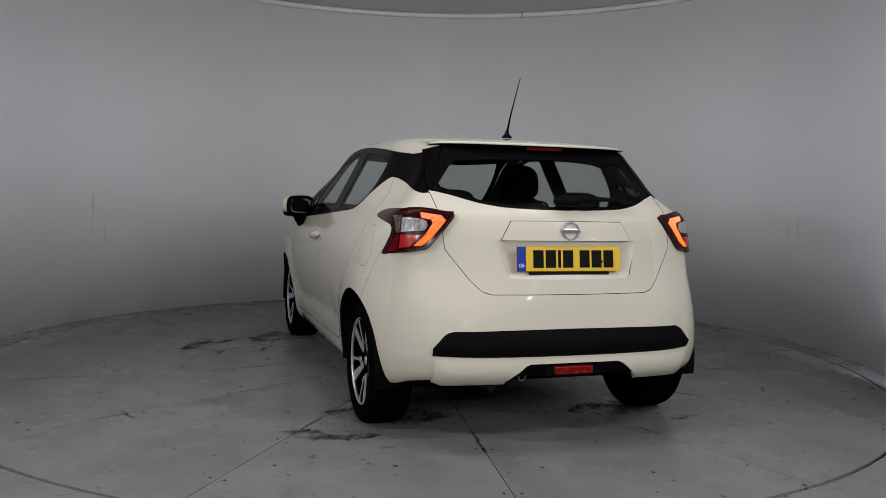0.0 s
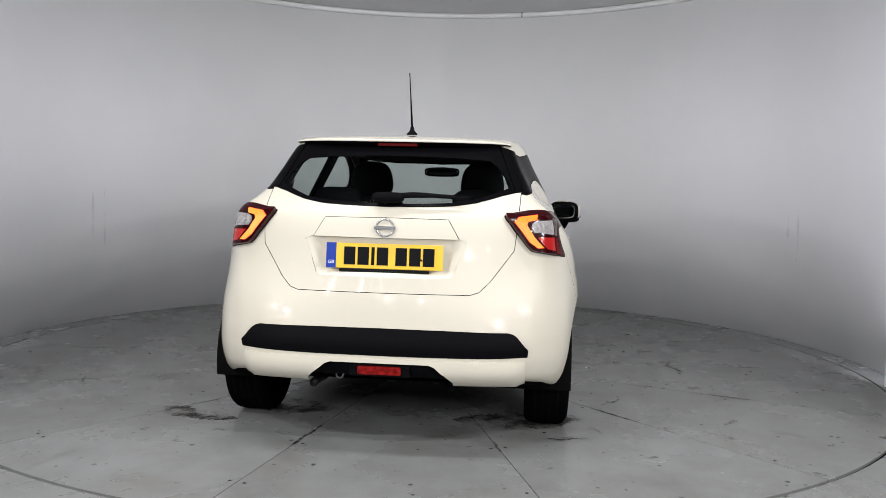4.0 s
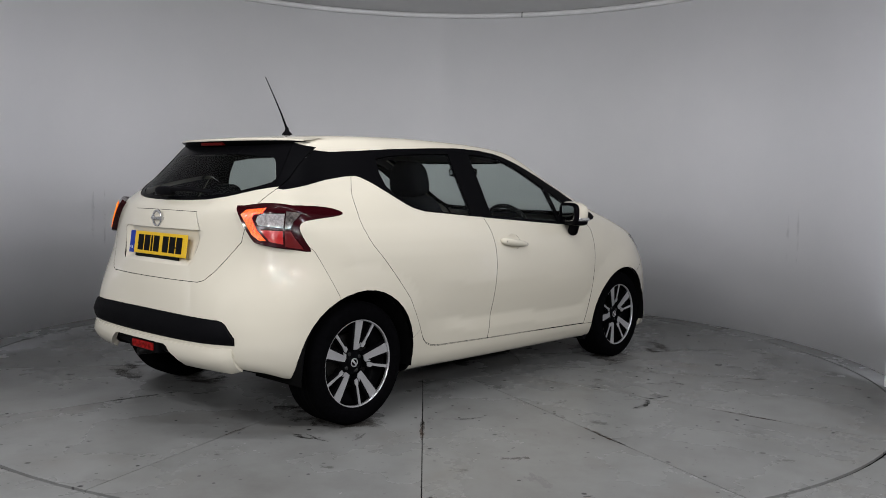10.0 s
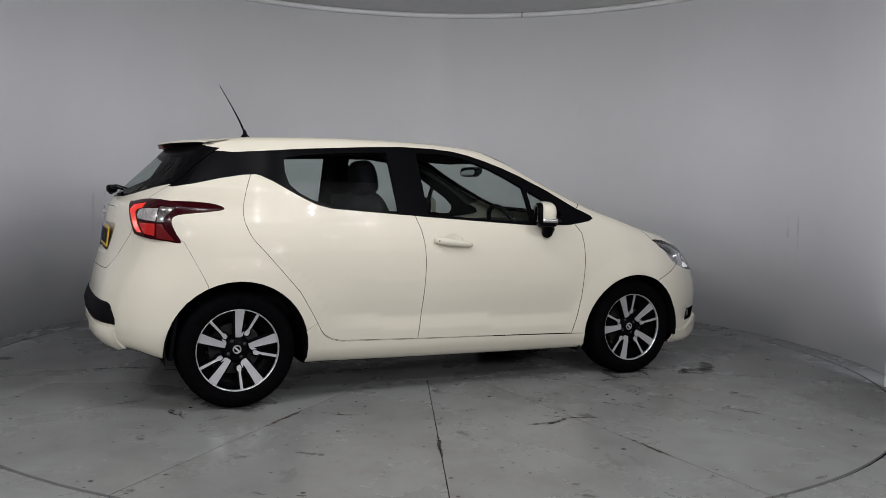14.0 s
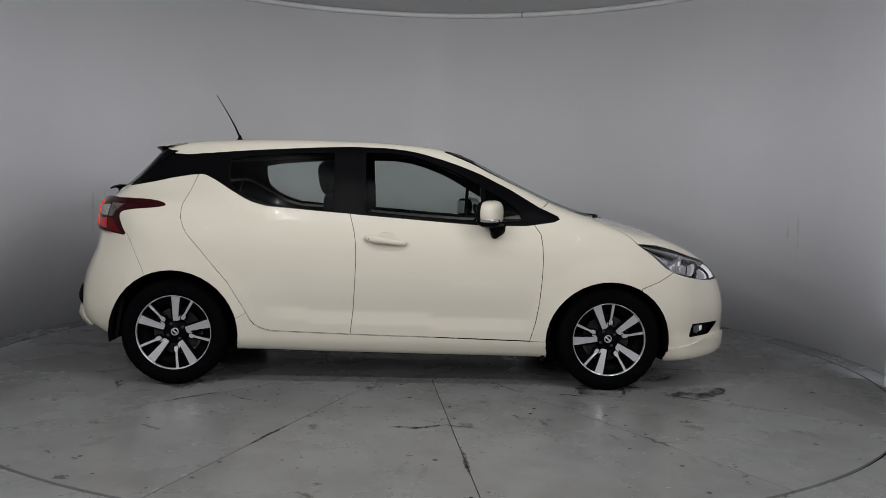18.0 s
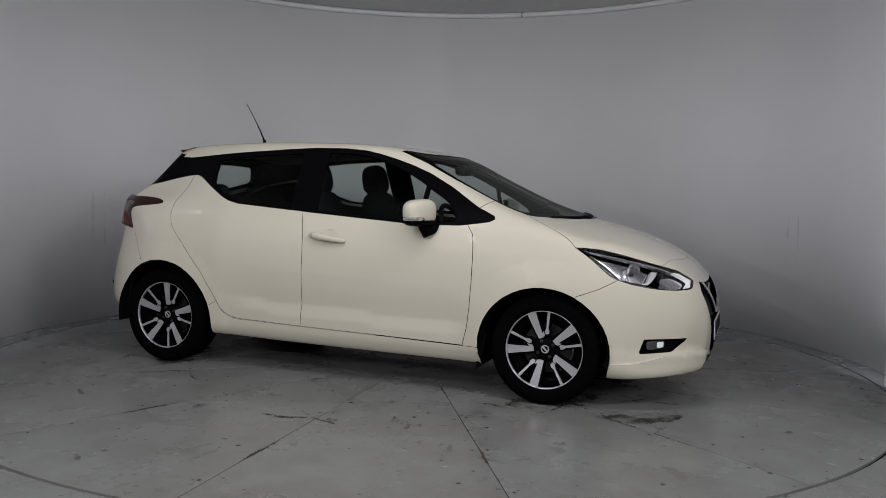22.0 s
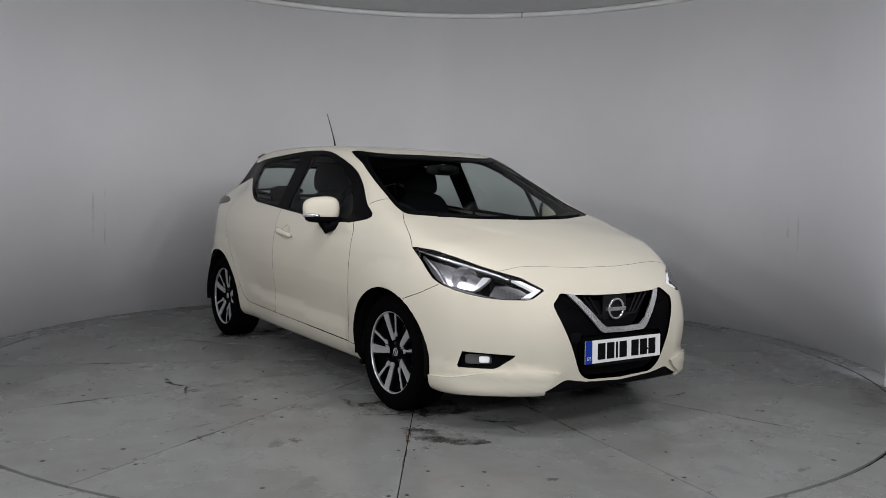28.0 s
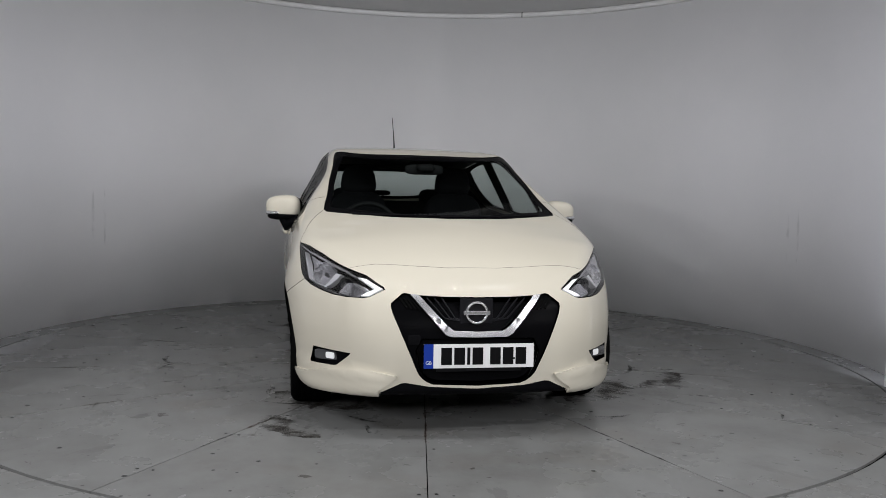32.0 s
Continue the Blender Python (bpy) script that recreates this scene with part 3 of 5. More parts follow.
SIDE_BLACK = [(-.184, 1.162), (-.061, 1.191), (.052, 1.211), (.125, 1.217), (.150, 1.210), (.205, 1.184), (.275, 1.143), (.380, 1.084), (.438, 1.059), (.515, 1.041), (.679, 1.029), (.990, 1.007),
              (1.268, .988), (1.595, .967), (1.758, .957), (2.021, .960), (2.185, .986), (2.216, 1.001), (2.205, 1.018), (2.101, 1.065), (1.932, 1.167), (1.765, 1.251), (1.65, 1.296), (1.526, 1.336), (1.42, 1.365),
              (1.321, 1.385), (1.185, 1.397), (.981, 1.400), (.747, 1.388), (.414, 1.365), (.156, 1.342), (.017, 1.331), (-.10, 1.338), (-.26, 1.348), (-.40, 1.16), (-.30, 1.14)]
shell.mark("side_black", -90, SIDE_BLACK, ("body",))
shell.mark("rear_glass", -90, [(.285, 1.308), (.385, 1.327), (.60, 1.347), (.783, 1.358), (.884, 1.362), (.900, 1.022), (.678, 1.039), (.514, 1.054), (.413, 1.088), (.343, 1.125), (.295, 1.173), (.28, 1.24)], ("side_black",))
shell.mark("front_glass", -90, [(1.075, 1.366), (1.220, 1.368), (1.356, 1.350), (1.46, 1.320), (1.560, 1.284), (1.66, 1.238), (1.755, 1.185), (1.755, .976), (1.50, .990), (1.267, 1.006), (1.085, 1.019)], ("side_black",))
shell.mark("quarter_glass", -90, [(1.785, 1.166), (1.894, 1.105), (1.975, 1.042), (1.990, 1.005), (1.975, .980), (1.785, .976)], ("side_black",))
shell.mark("rear_door", -90, [(.096, 1.215), (.064, 1.125), (.034, 1.045), (.030, 1.010), (.034, .963), (.054, .910), (.075, .875), (.151, .791), (.314, .602), (.392, .472), (.438, .389), (.458, .365), (.485, .347), (.52, .333), (.565, .325),
                              (1.011, .312), (1.026, .45), (1.034, .60), (1.039, .75), (1.035, .842), (1.022, .92), (.996, 1.010), (.996, 1.1), (.1, 1.3)], ("body",))
shell.mark("front_door", -90, [(.996, 1.010), (1.022, .92), (1.035, .842), (1.039, .75), (1.034, .60), (1.026, .45), (1.011, .312), (1.611, .300), (2.056, .289), (2.085, .40), (2.102, .52), (2.113, .66), (2.116, .769), (2.112, .85), (2.102, .914), (2.064, .966), (2.0, 1.1), (1.0, 1.1)], ("body",))
shell.mark("sill", -90, [(.42, .43), (.438, .385), (.458, .360), (.485, .341), (.52, .328), (.565, .320), (1.011, .308), (1.611, .296), (2.056, .285), (2.20, .285), (2.2, .1), (.30, .1), (.30, .36)], ("body",))
shell.mark("tail_lamp", -135, rounded([(.031, 1.034), (.065, 1.048), (.237, 1.067), (.369, 1.066), (.453, 1.055), (.499, 1.036), (.485, 1.022), (.409, 1.010), (.340, .998), (.316, .980), (.318, .950), (.345, .90), (.368, .858), (.300, .866), (.150, .886), (.105, .912)], 2), ("body", "hatch"))
shell.mark("head_lamp", -45, [(1.324, .866), (1.36, .866), (1.447, .858), (1.568, .830), (1.703, .792), (1.888, .748), (1.99, .700), (2.001, .690), (1.955, .657), (1.93, .650), (1.828, .648), (1.74, .652), (1.654, .663), (1.57, .680), (1.510, .698), (1.46, .725), (1.43, .755), (1.391, .801), (1.355, .835)], ("body", "bonnet"), .0)
GUIDE_LINE = [(.054, 1.015), (.080, 1.034), (.172, 1.043), (.158, 1.021), (.116, 1.014), (.109, 1.000), (.134, .952), (.179, .902), (.146, .901), (.110, .928)]
shell.mark("lamp_guide", -135, GUIDE_LINE, ("tail_lamp",))
shell.mark("lamp_clear", -135, [(.133, 1.009), (.152, 1.019), (.248, 1.026), (.243, .960), (.137, .970), (.126, .989)], ("tail_lamp",))
shell.mark("lamp_white", -135, [(.252, 1.036), (.325, 1.036), (.285, .991), (.277, .958), (.247, .957)], ("tail_lamp",))
shell.mark("lamp_red", -135, [(.148, .952), (.242, .951), (.245, .888), (.190, .898)], ("tail_lamp",))
shell.mark("lamp_dim", -135, [(.247, .951), (.276, .951), (.295, .921), (.340, .866), (.252, .878)], ("tail_lamp",))
shell.mark("drl", -45, [(1.845, .743), (1.894, .738), (1.990, .697), (1.945, .660), (1.900, .660), (1.925, .679), (1.955, .694), (1.915, .714)], ("head_lamp",), .0)
shell.mark("drl_line", -45, [(1.350, .858), (1.556, .819), (1.777, .768), (1.840, .746), (1.838, .738), (1.769, .757), (1.548, .808), (1.358, .849)], ("head_lamp",), .0)
shell.mark("lamp_tray", -45, [(1.37, .838), (1.40, .815), (1.47, .755), (1.510, .706), (1.655, .680), (1.74, .664), (1.82, .660), (1.74, .640), (1.5, .66), (1.38, .78)], ("head_lamp",), .0)
shell.mark("bezel", -45, [(1.385, .832), (1.400, .824), (1.450, .790), (1.478, .760), (1.500, .727), (1.530, .706), (1.600, .693), (1.655, .690), (1.678, .716), (1.705, .752), (1.745, .750), (1.728, .726), (1.690, .694), (1.665, .680), (1.600, .683), (1.520, .696), (1.486, .720), (1.464, .755), (1.440, .780)], ("head_lamp",), .0)
shell.mark("lamp_bowl", -45, [(1.392, .828), (1.450, .790), (1.478, .760), (1.500, .727), (1.530, .706), (1.655, .690), (1.705, .752), (1.64, .778), (1.52, .806)], ("head_lamp",), .0)
shell.mark("lamp_end", -45, [(1.74, .668), (1.765, .720), (1.835, .728), (1.900, .712), (1.935, .694), (1.900, .668), (1.83, .656)], ("head_lamp",), .0)
shell.mark("scoop", -90, ring(1.213, .862, .062, .044, n=20), ("front_door",))
shell.mark("screen_clear", "top", [(1.655, -.515), (1.80, -.555), (2.0, -.590), (2.31, -.628), (2.345, -.60), (2.43, -.42), (2.51, -.24), (2.55, 0), (2.55, .3), (1.775, .3), (1.775, 0), (1.745, -.3), (1.695, -.44)], ("screen",))
shell.mark("flap", -90, rounded([(-.15, .975), (-.06, .97), (-.03, .90), (-.05, .81), (-.15, .79), (-.20, .87)], 3), ("body",))
shell.mark("rear_bumper", -90, [(-.268, .862), (-.235, .80), (-.20, .73), (-.159, .648), (-.15, .3), (-.15, .05), (-.9, .05), (-.9, 1.03), (-.42, 1.03), (-.40, .94), (-.30, .885)], ("body",), -.9)
shell.mark("front_bumper", -90, [(2.70, .610), (2.76, .632), (2.809, .651), (2.883, .690), (2.93, .72), (3.05, .765), (3.05, .86), (3.6, .86), (3.6, .05), (2.70, .05)], ("body",), -.9)
shell.mark("strip", 180, [(-.05, .551), (.3, .548), (.552, .542), (.575, .535), (.590, .525), (.637, .466), (.640, .434), (.3, .432), (-.05, .432)], ("rear_bumper",))
shell.mark("diffuser", 180, [(-.05, .400), (.215, .399), (.235, .392), (.318, .340), (.335, .2), (-.05, .2)], ("rear_bumper", "underbody"))
shell.mark("rear_lip", 180, [(-.05, .417), (.626, .417), (.632, .10), (.322, .10), (.322, .340), (.240, .397), (.215, .404), (-.05, .405)], ("rear_bumper",))
shell.mark("recess", 180, [(-.05, 1.027), (.276, 1.024), (.325, .940), (.362, .925), (.340, .885), (.305, .785), (.290, .772), (-.05, .768)], ("hatch",))
shell.mark("recess_floor", 180, [(-.05, .938), (.300, .938), (.300, .915), (.278, .806), (.270, .800), (-.05, .798)], ("recess",))
shell.mark("back_edge", 180, [(-.05, 1.393), (.30, 1.386), (.48, 1.370), (.565, 1.152), (.503, 1.135), (.450, 1.117), (.389, 1.100), (.296, 1.085), (.15, 1.078), (-.05, 1.076)], ("hatch",), .03)
shell.mark("back_glass", 180, [(-.05, 1.315), (.30, 1.307), (.440, 1.298), (.475, 1.27), (.536, 1.195), (.532, 1.176), (.470, 1.149), (.385, 1.119), (.28, 1.103), (.15, 1.096), (-.05, 1.094)], ("back_edge",), .03)
shell.mark("blade", 180, [(.503, 1.135), (.565, 1.151), (.64, 1.162), (.64, 1.5), (-.05, 1.5), (-.05, 1.3), (.45, 1.3)], ("hatch",), -.9)
shell.mark("plate_panel", 180, [(-.05, 1.05), (.30, 1.05), (.34, .938), (-.05, .938)], ("recess", "recess_floor"))
shell.mark("grille", 0, [(.05, .660), (-.15, .662), (-.276, .668), (-.335, .676), (-.350, .674), (-.402, .633), (-.404, .618), (-.396, .587), (-.292, .345), (-.275, .310), (-.258, .290), (-.235, .273), (-.205, .262), (.05, .252)], ("front_bumper",))
shell.mark("vee", 0, [(.05, .481), (-.135, .484), (-.160, .498), (-.315, .672), (-.276, .670), (-.146, .534), (-.116, .513), (.05, .508)], ("grille",))
shell.mark("upper_grille", 0, [(.05, .508), (-.116, .513), (-.146, .534), (-.276, .672), (-.15, .69), (.05, .69)], ("grille",))
shell.mark("lower_grille", 0, [(.05, .475), (-.262, .475), (-.290, .42), (-.275, .345), (-.25, .300), (-.225, .283), (-.200, .274), (.05, .264)], ("grille",))
shell.mark("fog", -45, [(1.628, .392), (1.885, .392), (1.878, .382), (1.800, .328), (1.78, .322), (1.609, .315), (1.605, .325)], ("front_bumper",))
shell.mark("lip", 0, [(.05, .236), (-.223, .250), (-.330, .268), (-.352, .266), (-.445, .222), (-.42, .1), (.05, .1)], ("front_bumper", "underbody"), .0)
shell.mark("fang", -45, [(1.40, .255), (1.50, .258), (1.58, .264), (1.72, .296), (1.88, .316), (1.99, .319), (2.096, .303), (2.060, .262), (2.023, .234), (1.99, .10), (1.40, .10)], ("front_bumper",), .0)
shell.mark("roof", -90, [(-.6, 1.235), (1.3, 1.235), (2.06, 1.03), (2.105, 1.055), (2.20, 1.125), (2.0, 1.32), (1.5, 1.6), (-.6, 1.6)], ("body",), -2)
shell.rename(lambda c, n: c.x > 1.5, "wing")
shell.rename(lambda c, n: True, "quarter")


# ---- the car ----
CHROME = material("chrome", (0.82, 0.82, 0.83), 0.12, 1.0)
SATIN = material("satin_chrome", (0.66, 0.66, 0.67), 0.22, 0.85, 0.3)
ALLOY = grained(material("machined_alloy", (0.7, 0.7, 0.72), 0.32, 0.75), 300, (0.60, 0.60, 0.62), (0.72, 0.72, 0.74))
BOWL = material("faceted_reflector", (0.78, 0.78, 0.80), 0.20, 0.75)
BULB = material("clear_bulb", (0.09, 0.09, 0.095), 0.05, 0.3, 1.0)
VEE = material("brushed_chrome_band", (0.72, 0.72, 0.74), 0.24, 0.75, 0.3)
MIRROR = material("mirror_glass", (0.55, 0.58, 0.58), 0.02, 1.0)
DARK_RED = material("dark_red_lens", (0.022, 0.0015, 0.003), 0.12, 0, 0.15, 0.2)
RED_LENS = material("red_lens", (0.30, 0.012, 0.012), 0.15, 0, 0.3, emit=(1, 0.03, 0.02), power=0.12)
GUIDE = material("lit_rear_light_guide", (0.20, 0.02, 0.005), 0.3, 0, 0.0, emit=(1.0, 0.27, 0.015), power=1.9)
GUIDE_RED = material("red_rear_light_guide", (0.50, 0.03, 0.025), 0.2, 0, 0.6, emit=(1.0, 0.03, 0.02), power=0.35)
SMOKE_LENS = grained(material("smoked_clear_lens", (0.1, 0.1, 0.1), 0.12, 0.1, 0.3), 70, (0.015, 0.014, 0.014), (0.16, 0.14, 0.13))
CLEAR_LENS = grained(material("ribbed_clear_lens", (0.3, 0.3, 0.3), 0.12, 0.1, 0.15), 70, (0.16, 0.15, 0.15), (0.44, 0.42, 0.42))
LED_WHITE = material("lit_white_led", (0.9, 0.9, 0.9), 0.2, 0, 0.5, emit=(0.95, 0.98, 1.0), power=0.7)
# emission stands in for the shine of the fog lamp's reflector
FOG_GLOW = material("fog_shine_glow", (0.8, 0.8, 0.8), 0.1, 0.2, 0.5, emit=(0.95, 0.98, 1.0), power=0.5)
BRAKE_RED = grained(material("brake_light_red", (0.2, 0.01, 0.01), 0.2, 0, 0.1, 0.1, emit=(1, 0.03, 0.02), power=0.03), 40, (0.02, 0.001, 0.001), (0.34, 0.012, 0.012))
BRAKE_DIM = material("dark_brake_light_red", (0.06, 0.003, 0.003), 0.3, 0, 0.0, 0.05, emit=(1, 0.04, 0.02), power=0.015)
COVER = clear("clear_lens_cover", (0.92, 0.92, 0.93), 0.04, 1.52)
YELLOW = material("yellow_plate", (0.72, 0.45, 0.010), 0.35, 0, 0.3)
WHITE = material("white_plate", (0.78, 0.78, 0.78), 0.35, 0, 0.3)
BLUE = material("blue_band", (0.008, 0.035, 0.28), 0.4, 0, 0.0, 0.2)
INK = material("black_characters", (0.004, 0.004, 0.0045), 0.5, spec=0.08)
DARK_GREY = material("dark_grey_plastic", (0.010, 0.010, 0.012), 0.45, spec=0.1)
FABRIC = grained(material("black_seat_fabric", (0.02, 0.02, 0.022), 0.9, spec=0.1), 90, (0.006, 0.006, 0.007), (0.013, 0.013, 0.015), 0.4, 600)
LINING = grained(material("grey_headlining", (0.30, 0.29, 0.28), 0.9), 60, (0.075, 0.074, 0.072), (0.105, 0.103, 0.10))
CABIN = grained(material("black_cabin_plastic", (0.02, 0.02, 0.02), 0.65, spec=0.15), 90, (0.005, 0.005, 0.0055), (0.010, 0.010, 0.0105))
BRAKE = grained(material("brake_steel", (0.12, 0.12, 0.12), 0.5, 0.8), 40, (0.02, 0.02, 0.02), (0.045, 0.042, 0.04))


def pair(name, tag, mat, label_r="", label_l="", parents=None, **how):
    """A panel of the right side and its mirror image on the left."""
    s = shell.take(tag)
    pr, pl = parents or (car, car)
    mm = None if parents else HOME
    return panel(name, s, mat, pr, label_r, m=mm, **how), panel(name, mirrored(s), mat, pl, label_l or label_r, m=mm, **how)


def inward(sheet):
    p, n, f = sheet
    return p, -n, [q[::-1] for q in f]


def blob(bm, center, size, e=0.6, n=20, m=None, keep=None):
    """A rounded block: a ball drawn out towards a box."""
    vs = bmesh.ops.create_uvsphere(bm, u_segments=n, v_segments=max(8, n // 2), radius=1.0)["verts"]
    for v in vs:
        c = [math.copysign(abs(k) ** e, k) for k in v.co]
        if keep:
            c = keep(c)
        v.co = Vector((c[0] * size[0], c[1] * size[1], c[2] * size[2]))
        if m:
            v.co = m @ v.co
        v.co += Vector(center)
    return vs


def both(make):
    """Runs a builder for the right (-1) and the left (+1) side."""
    return [make(s) for s in (-1, 1)]


def spot(turn, u, v, w=2.0):
    """The place on the skin that shows at (u, v) as seen from one side, and its normal."""
    a = radians(turn)
    start = np.array([[-math.sin(a) * u + math.cos(a) * w, math.cos(a) * u + math.sin(a) * w, v]])
    p = onto_skin(start, np.array([[math.cos(a), math.sin(a), 0.0]]) * 1.8)
    return Vector(p[0]), Vector(skin_normal(p)[0])


# body shell
roof = panel("roof", double(shell.take("roof")), PAINT, car, m=HOME, gap=.0015)
bonnet = panel("bonnet", double(shell.take("bonnet")), PAINT, car, m=HOME, gap=.0007)
tailgate = panel("tailgate", double(shell.take("hatch")), PAINT, car, m=HOME, gap=.0024)
front_bumper = panel("front_bumper", double(shell.take("front_bumper")), PAINT, car, m=HOME, gap=.001)
rear_bumper = panel("rear_bumper", double(shell.take("rear_bumper")), PAINT, car, m=HOME, gap=.0007)
panel("underbody", double(shell.take("underbody")), UNDER, car, m=HOME)
pair("front_wing", "wing", PAINT)
pair("sill", "sill", PAINT, gap=.0008)
front_doors = pair("front_door", "front_door", PAINT, gap=.0016)
rear_doors = pair("rear_door", "rear_door", PAINT, gap=.0016)
quarters = [panel("rear_quarter_panel", shell.take(("quarter", "flap")), PAINT, car, m=HOME, gap=.0010), panel("rear_quarter_panel", mirrored(shell.take("quarter")), PAINT, car, m=HOME, gap=.0010)]
panel("fuel_flap", mirrored(shell.take("flap")), PAINT, quarters[1], "cream fuel filler flap", gap=.0004)
side_blacks = pair("window_surround", "side_black", BLACK_GLOSS, "gloss black window surround and pillar trim", shift=-.002)
pair("door_window", "front_glass", GLASS, "clear tinted front door window", parents=front_doors, shift=-.004, lip=0)
pair("door_window", "rear_glass", GLASS, "clear tinted rear door window", parents=rear_doors, shift=-.004, lip=0)
pair("quarter_window", "quarter_glass", GLASS, "small fixed corner window", parents=front_doors, shift=-.004, lip=0)
pair("handle_scoop", "scoop", PAINT, "", parents=front_doors, shift=lambda p: -.0008 - .014 * (1 - ease(.2, 1.0, np.hypot((p[:, 0] - 1.213) / .062, (p[:, 2] - .862) / .044))), lip=0, gap=-.004, own=True)
windscreen = panel("windscreen", double(shell.take("screen")), BLACK_GLOSS, car, "windscreen with a black printed border", shift=-.003, lip=.006, m=HOME)
panel("pane", double(shell.take("screen_clear")), GLASS, windscreen, "clear tinted glass", shift=-.003, lip=0, gap=0)
rear_window = panel("rear_window", double(shell.take("back_edge")), BLACK_GLOSS, tailgate, "black border of the rear window", shift=-.003, lip=.006)
panel("rear_pane", double(shell.take("back_glass")), DARK_GLASS, tailgate, "dark tinted rear window glass", shift=-.003, lip=0, gap=0)
pair("window_blade", "blade", BLACK_GLOSS, "black side blade of the rear window", parents=(tailgate, tailgate), shift=.001)
panel("plate_recess", double(shell.take(("recess", "recess_floor"))), PAINT, tailgate, shift=lambda p: -.0008 - .034 * (1 - ease(.296, .345, np.abs(p[:, 1]) + .18 * (.925 - p[:, 2]))) * ease(.770, .802, p[:, 2]) * (1 - .75 * ease(.90, .938, p[:, 2])), lip=0, gap=-.004, own=True)
panel("plate_panel", double(shell.take("plate_panel")), PAINT, tailgate, shift=.002, lip=.040, gap=.0008, edge=PAINT)
panel("bumper_strip", double(shell.take("strip")), BLACK_TRIM, rear_bumper, "black grained plastic strip", shift=lambda p: .003 + .016 * (1 - np.clip(np.abs(p[:, 2] - .468) / np.where(p[:, 2] > .468, .085, .037), 0, 1)), own=True)
panel("bumper_lip", double(shell.take("rear_lip")), PAINT, rear_bumper, shift=lambda p: (.006 + .020 * np.clip((.417 - p[:, 2]) / .035, 0, 1)) * (1 - .6 * ease(.585, .632, np.abs(p[:, 1]))), lip=.026, gap=-.0015, edge=PAINT, own=True)
panel("valance", double(shell.take("diffuser")), BLACK_TRIM, rear_bumper, "black plastic lower valance", shift=-.012, lip=-.012)
pair("bumper_corner", "fang", PAINT, parents=(front_bumper, front_bumper), shift=lambda p: .014 * ease(2.72, 2.95, p[:, 0]), lip=.016, gap=-.0015, edge=PAINT)
panel("chin_lip", double(shell.take("lip")), BLACK_TRIM, front_bumper, "black lower lip")

# cabin lining
lining = panel("headlining", inward(double(shell.take("roof"))), LINING, car, "light grey headlining and pillars", shift=.03, lip=0, m=HOME)
for tag, parents in (("front_door", front_doors), ("rear_door", rear_doors), ("side_black", None)):
    s = inward(shell.take(tag))
    for q, o in ((s, 0), (mirrored(s), 1)):
        if parents:
            panel("door_card", q, CABIN, parents[o], "black door lining", shift=.05, lip=0)
        else:
            panel("pillar_trim", q, CABIN, side_blacks[o], "black pillar lining", shift=.02, lip=0)
panel("tailgate_lining", inward(double(shell.take(("hatch", "recess", "plate_panel", "blade")))), CABIN, tailgate, "black tailgate lining", shift=.05, lip=0)
for s in (shell.take(("quarter", "flap")), mirrored(shell.take(("quarter", "flap")))):
    panel("boot_lining", inward(s), CABIN, car, "black boot lining", shift=.05, lip=0, m=HOME)

# spoiler over the rear window
def spoiler_bits():
    n = 28
    rows = []
    for i in range(n + 1):
        y = -.53 + 1.06 * i / n
        xt = -.254 + .43 * y * y + .15 * y ** 4 - .048 * (1 - (abs(y) / .53) ** 4) + .004
        zt = float(TOP(np.array(xt))) - .050 * y * y - .016 * (abs(y) / .53) ** 6
        fade = 1 - .8 * (abs(y) / .53) ** 8
        x0 = xt + .13
        rows.append([(x0, y, float(TOP(np.array(x0))) - .050 * y * y - .004), (xt + .06, y, zt + .006), (xt + .012, y, zt + .003), (xt, y, zt - .004), (xt + .004, y, zt - .010 * fade), (xt + .07, y, zt - .055 * fade), (xt + .12, y, zt - .05 * fade)])
    for name, lo, hi, mat, label in (("spoiler", 0, 5, PAINT, ""), ("spoiler_underside", 4, 7, BLACK_GLOSS, "black underside of the spoiler")):
        vs = [p for r in rows for p in r[lo:hi]]
        k = hi - lo
        fs = [(i * k + q, i * k + q + 1, (i + 1) * k + q + 1, (i + 1) * k + q) for i in range(n) for q in range(k - 1)]
        part(name, mesh_from(name, vs, [f[::-1] for f in fs], True), mat, tailgate, label)


spoiler_bits()
bm = bmesh.new()
box(bm, -.285, -.094, 1.357, -.262, .094, 1.371, .003)
part("high_brake_light", bm, BRAKE_DIM, tailgate, "red high-level brake light")

# tail lamps
def fin(p):
    """The lamps stand proud of the body towards the tailgate."""
    return .026 * ease(-.30, -.43, p[:, 0])


tail_lamps = pair("tail_lamp", "tail_lamp", DARK_RED, "dark red boomerang-shaped tail lamp", shift=fin, lip=.05, gap=.001)
guides = pair("light_guide", "lamp_guide", GUIDE_RED, "red light guide with added orange-lit ribs", parents=tail_lamps, shift=fin, gap=.001, lip=.004)


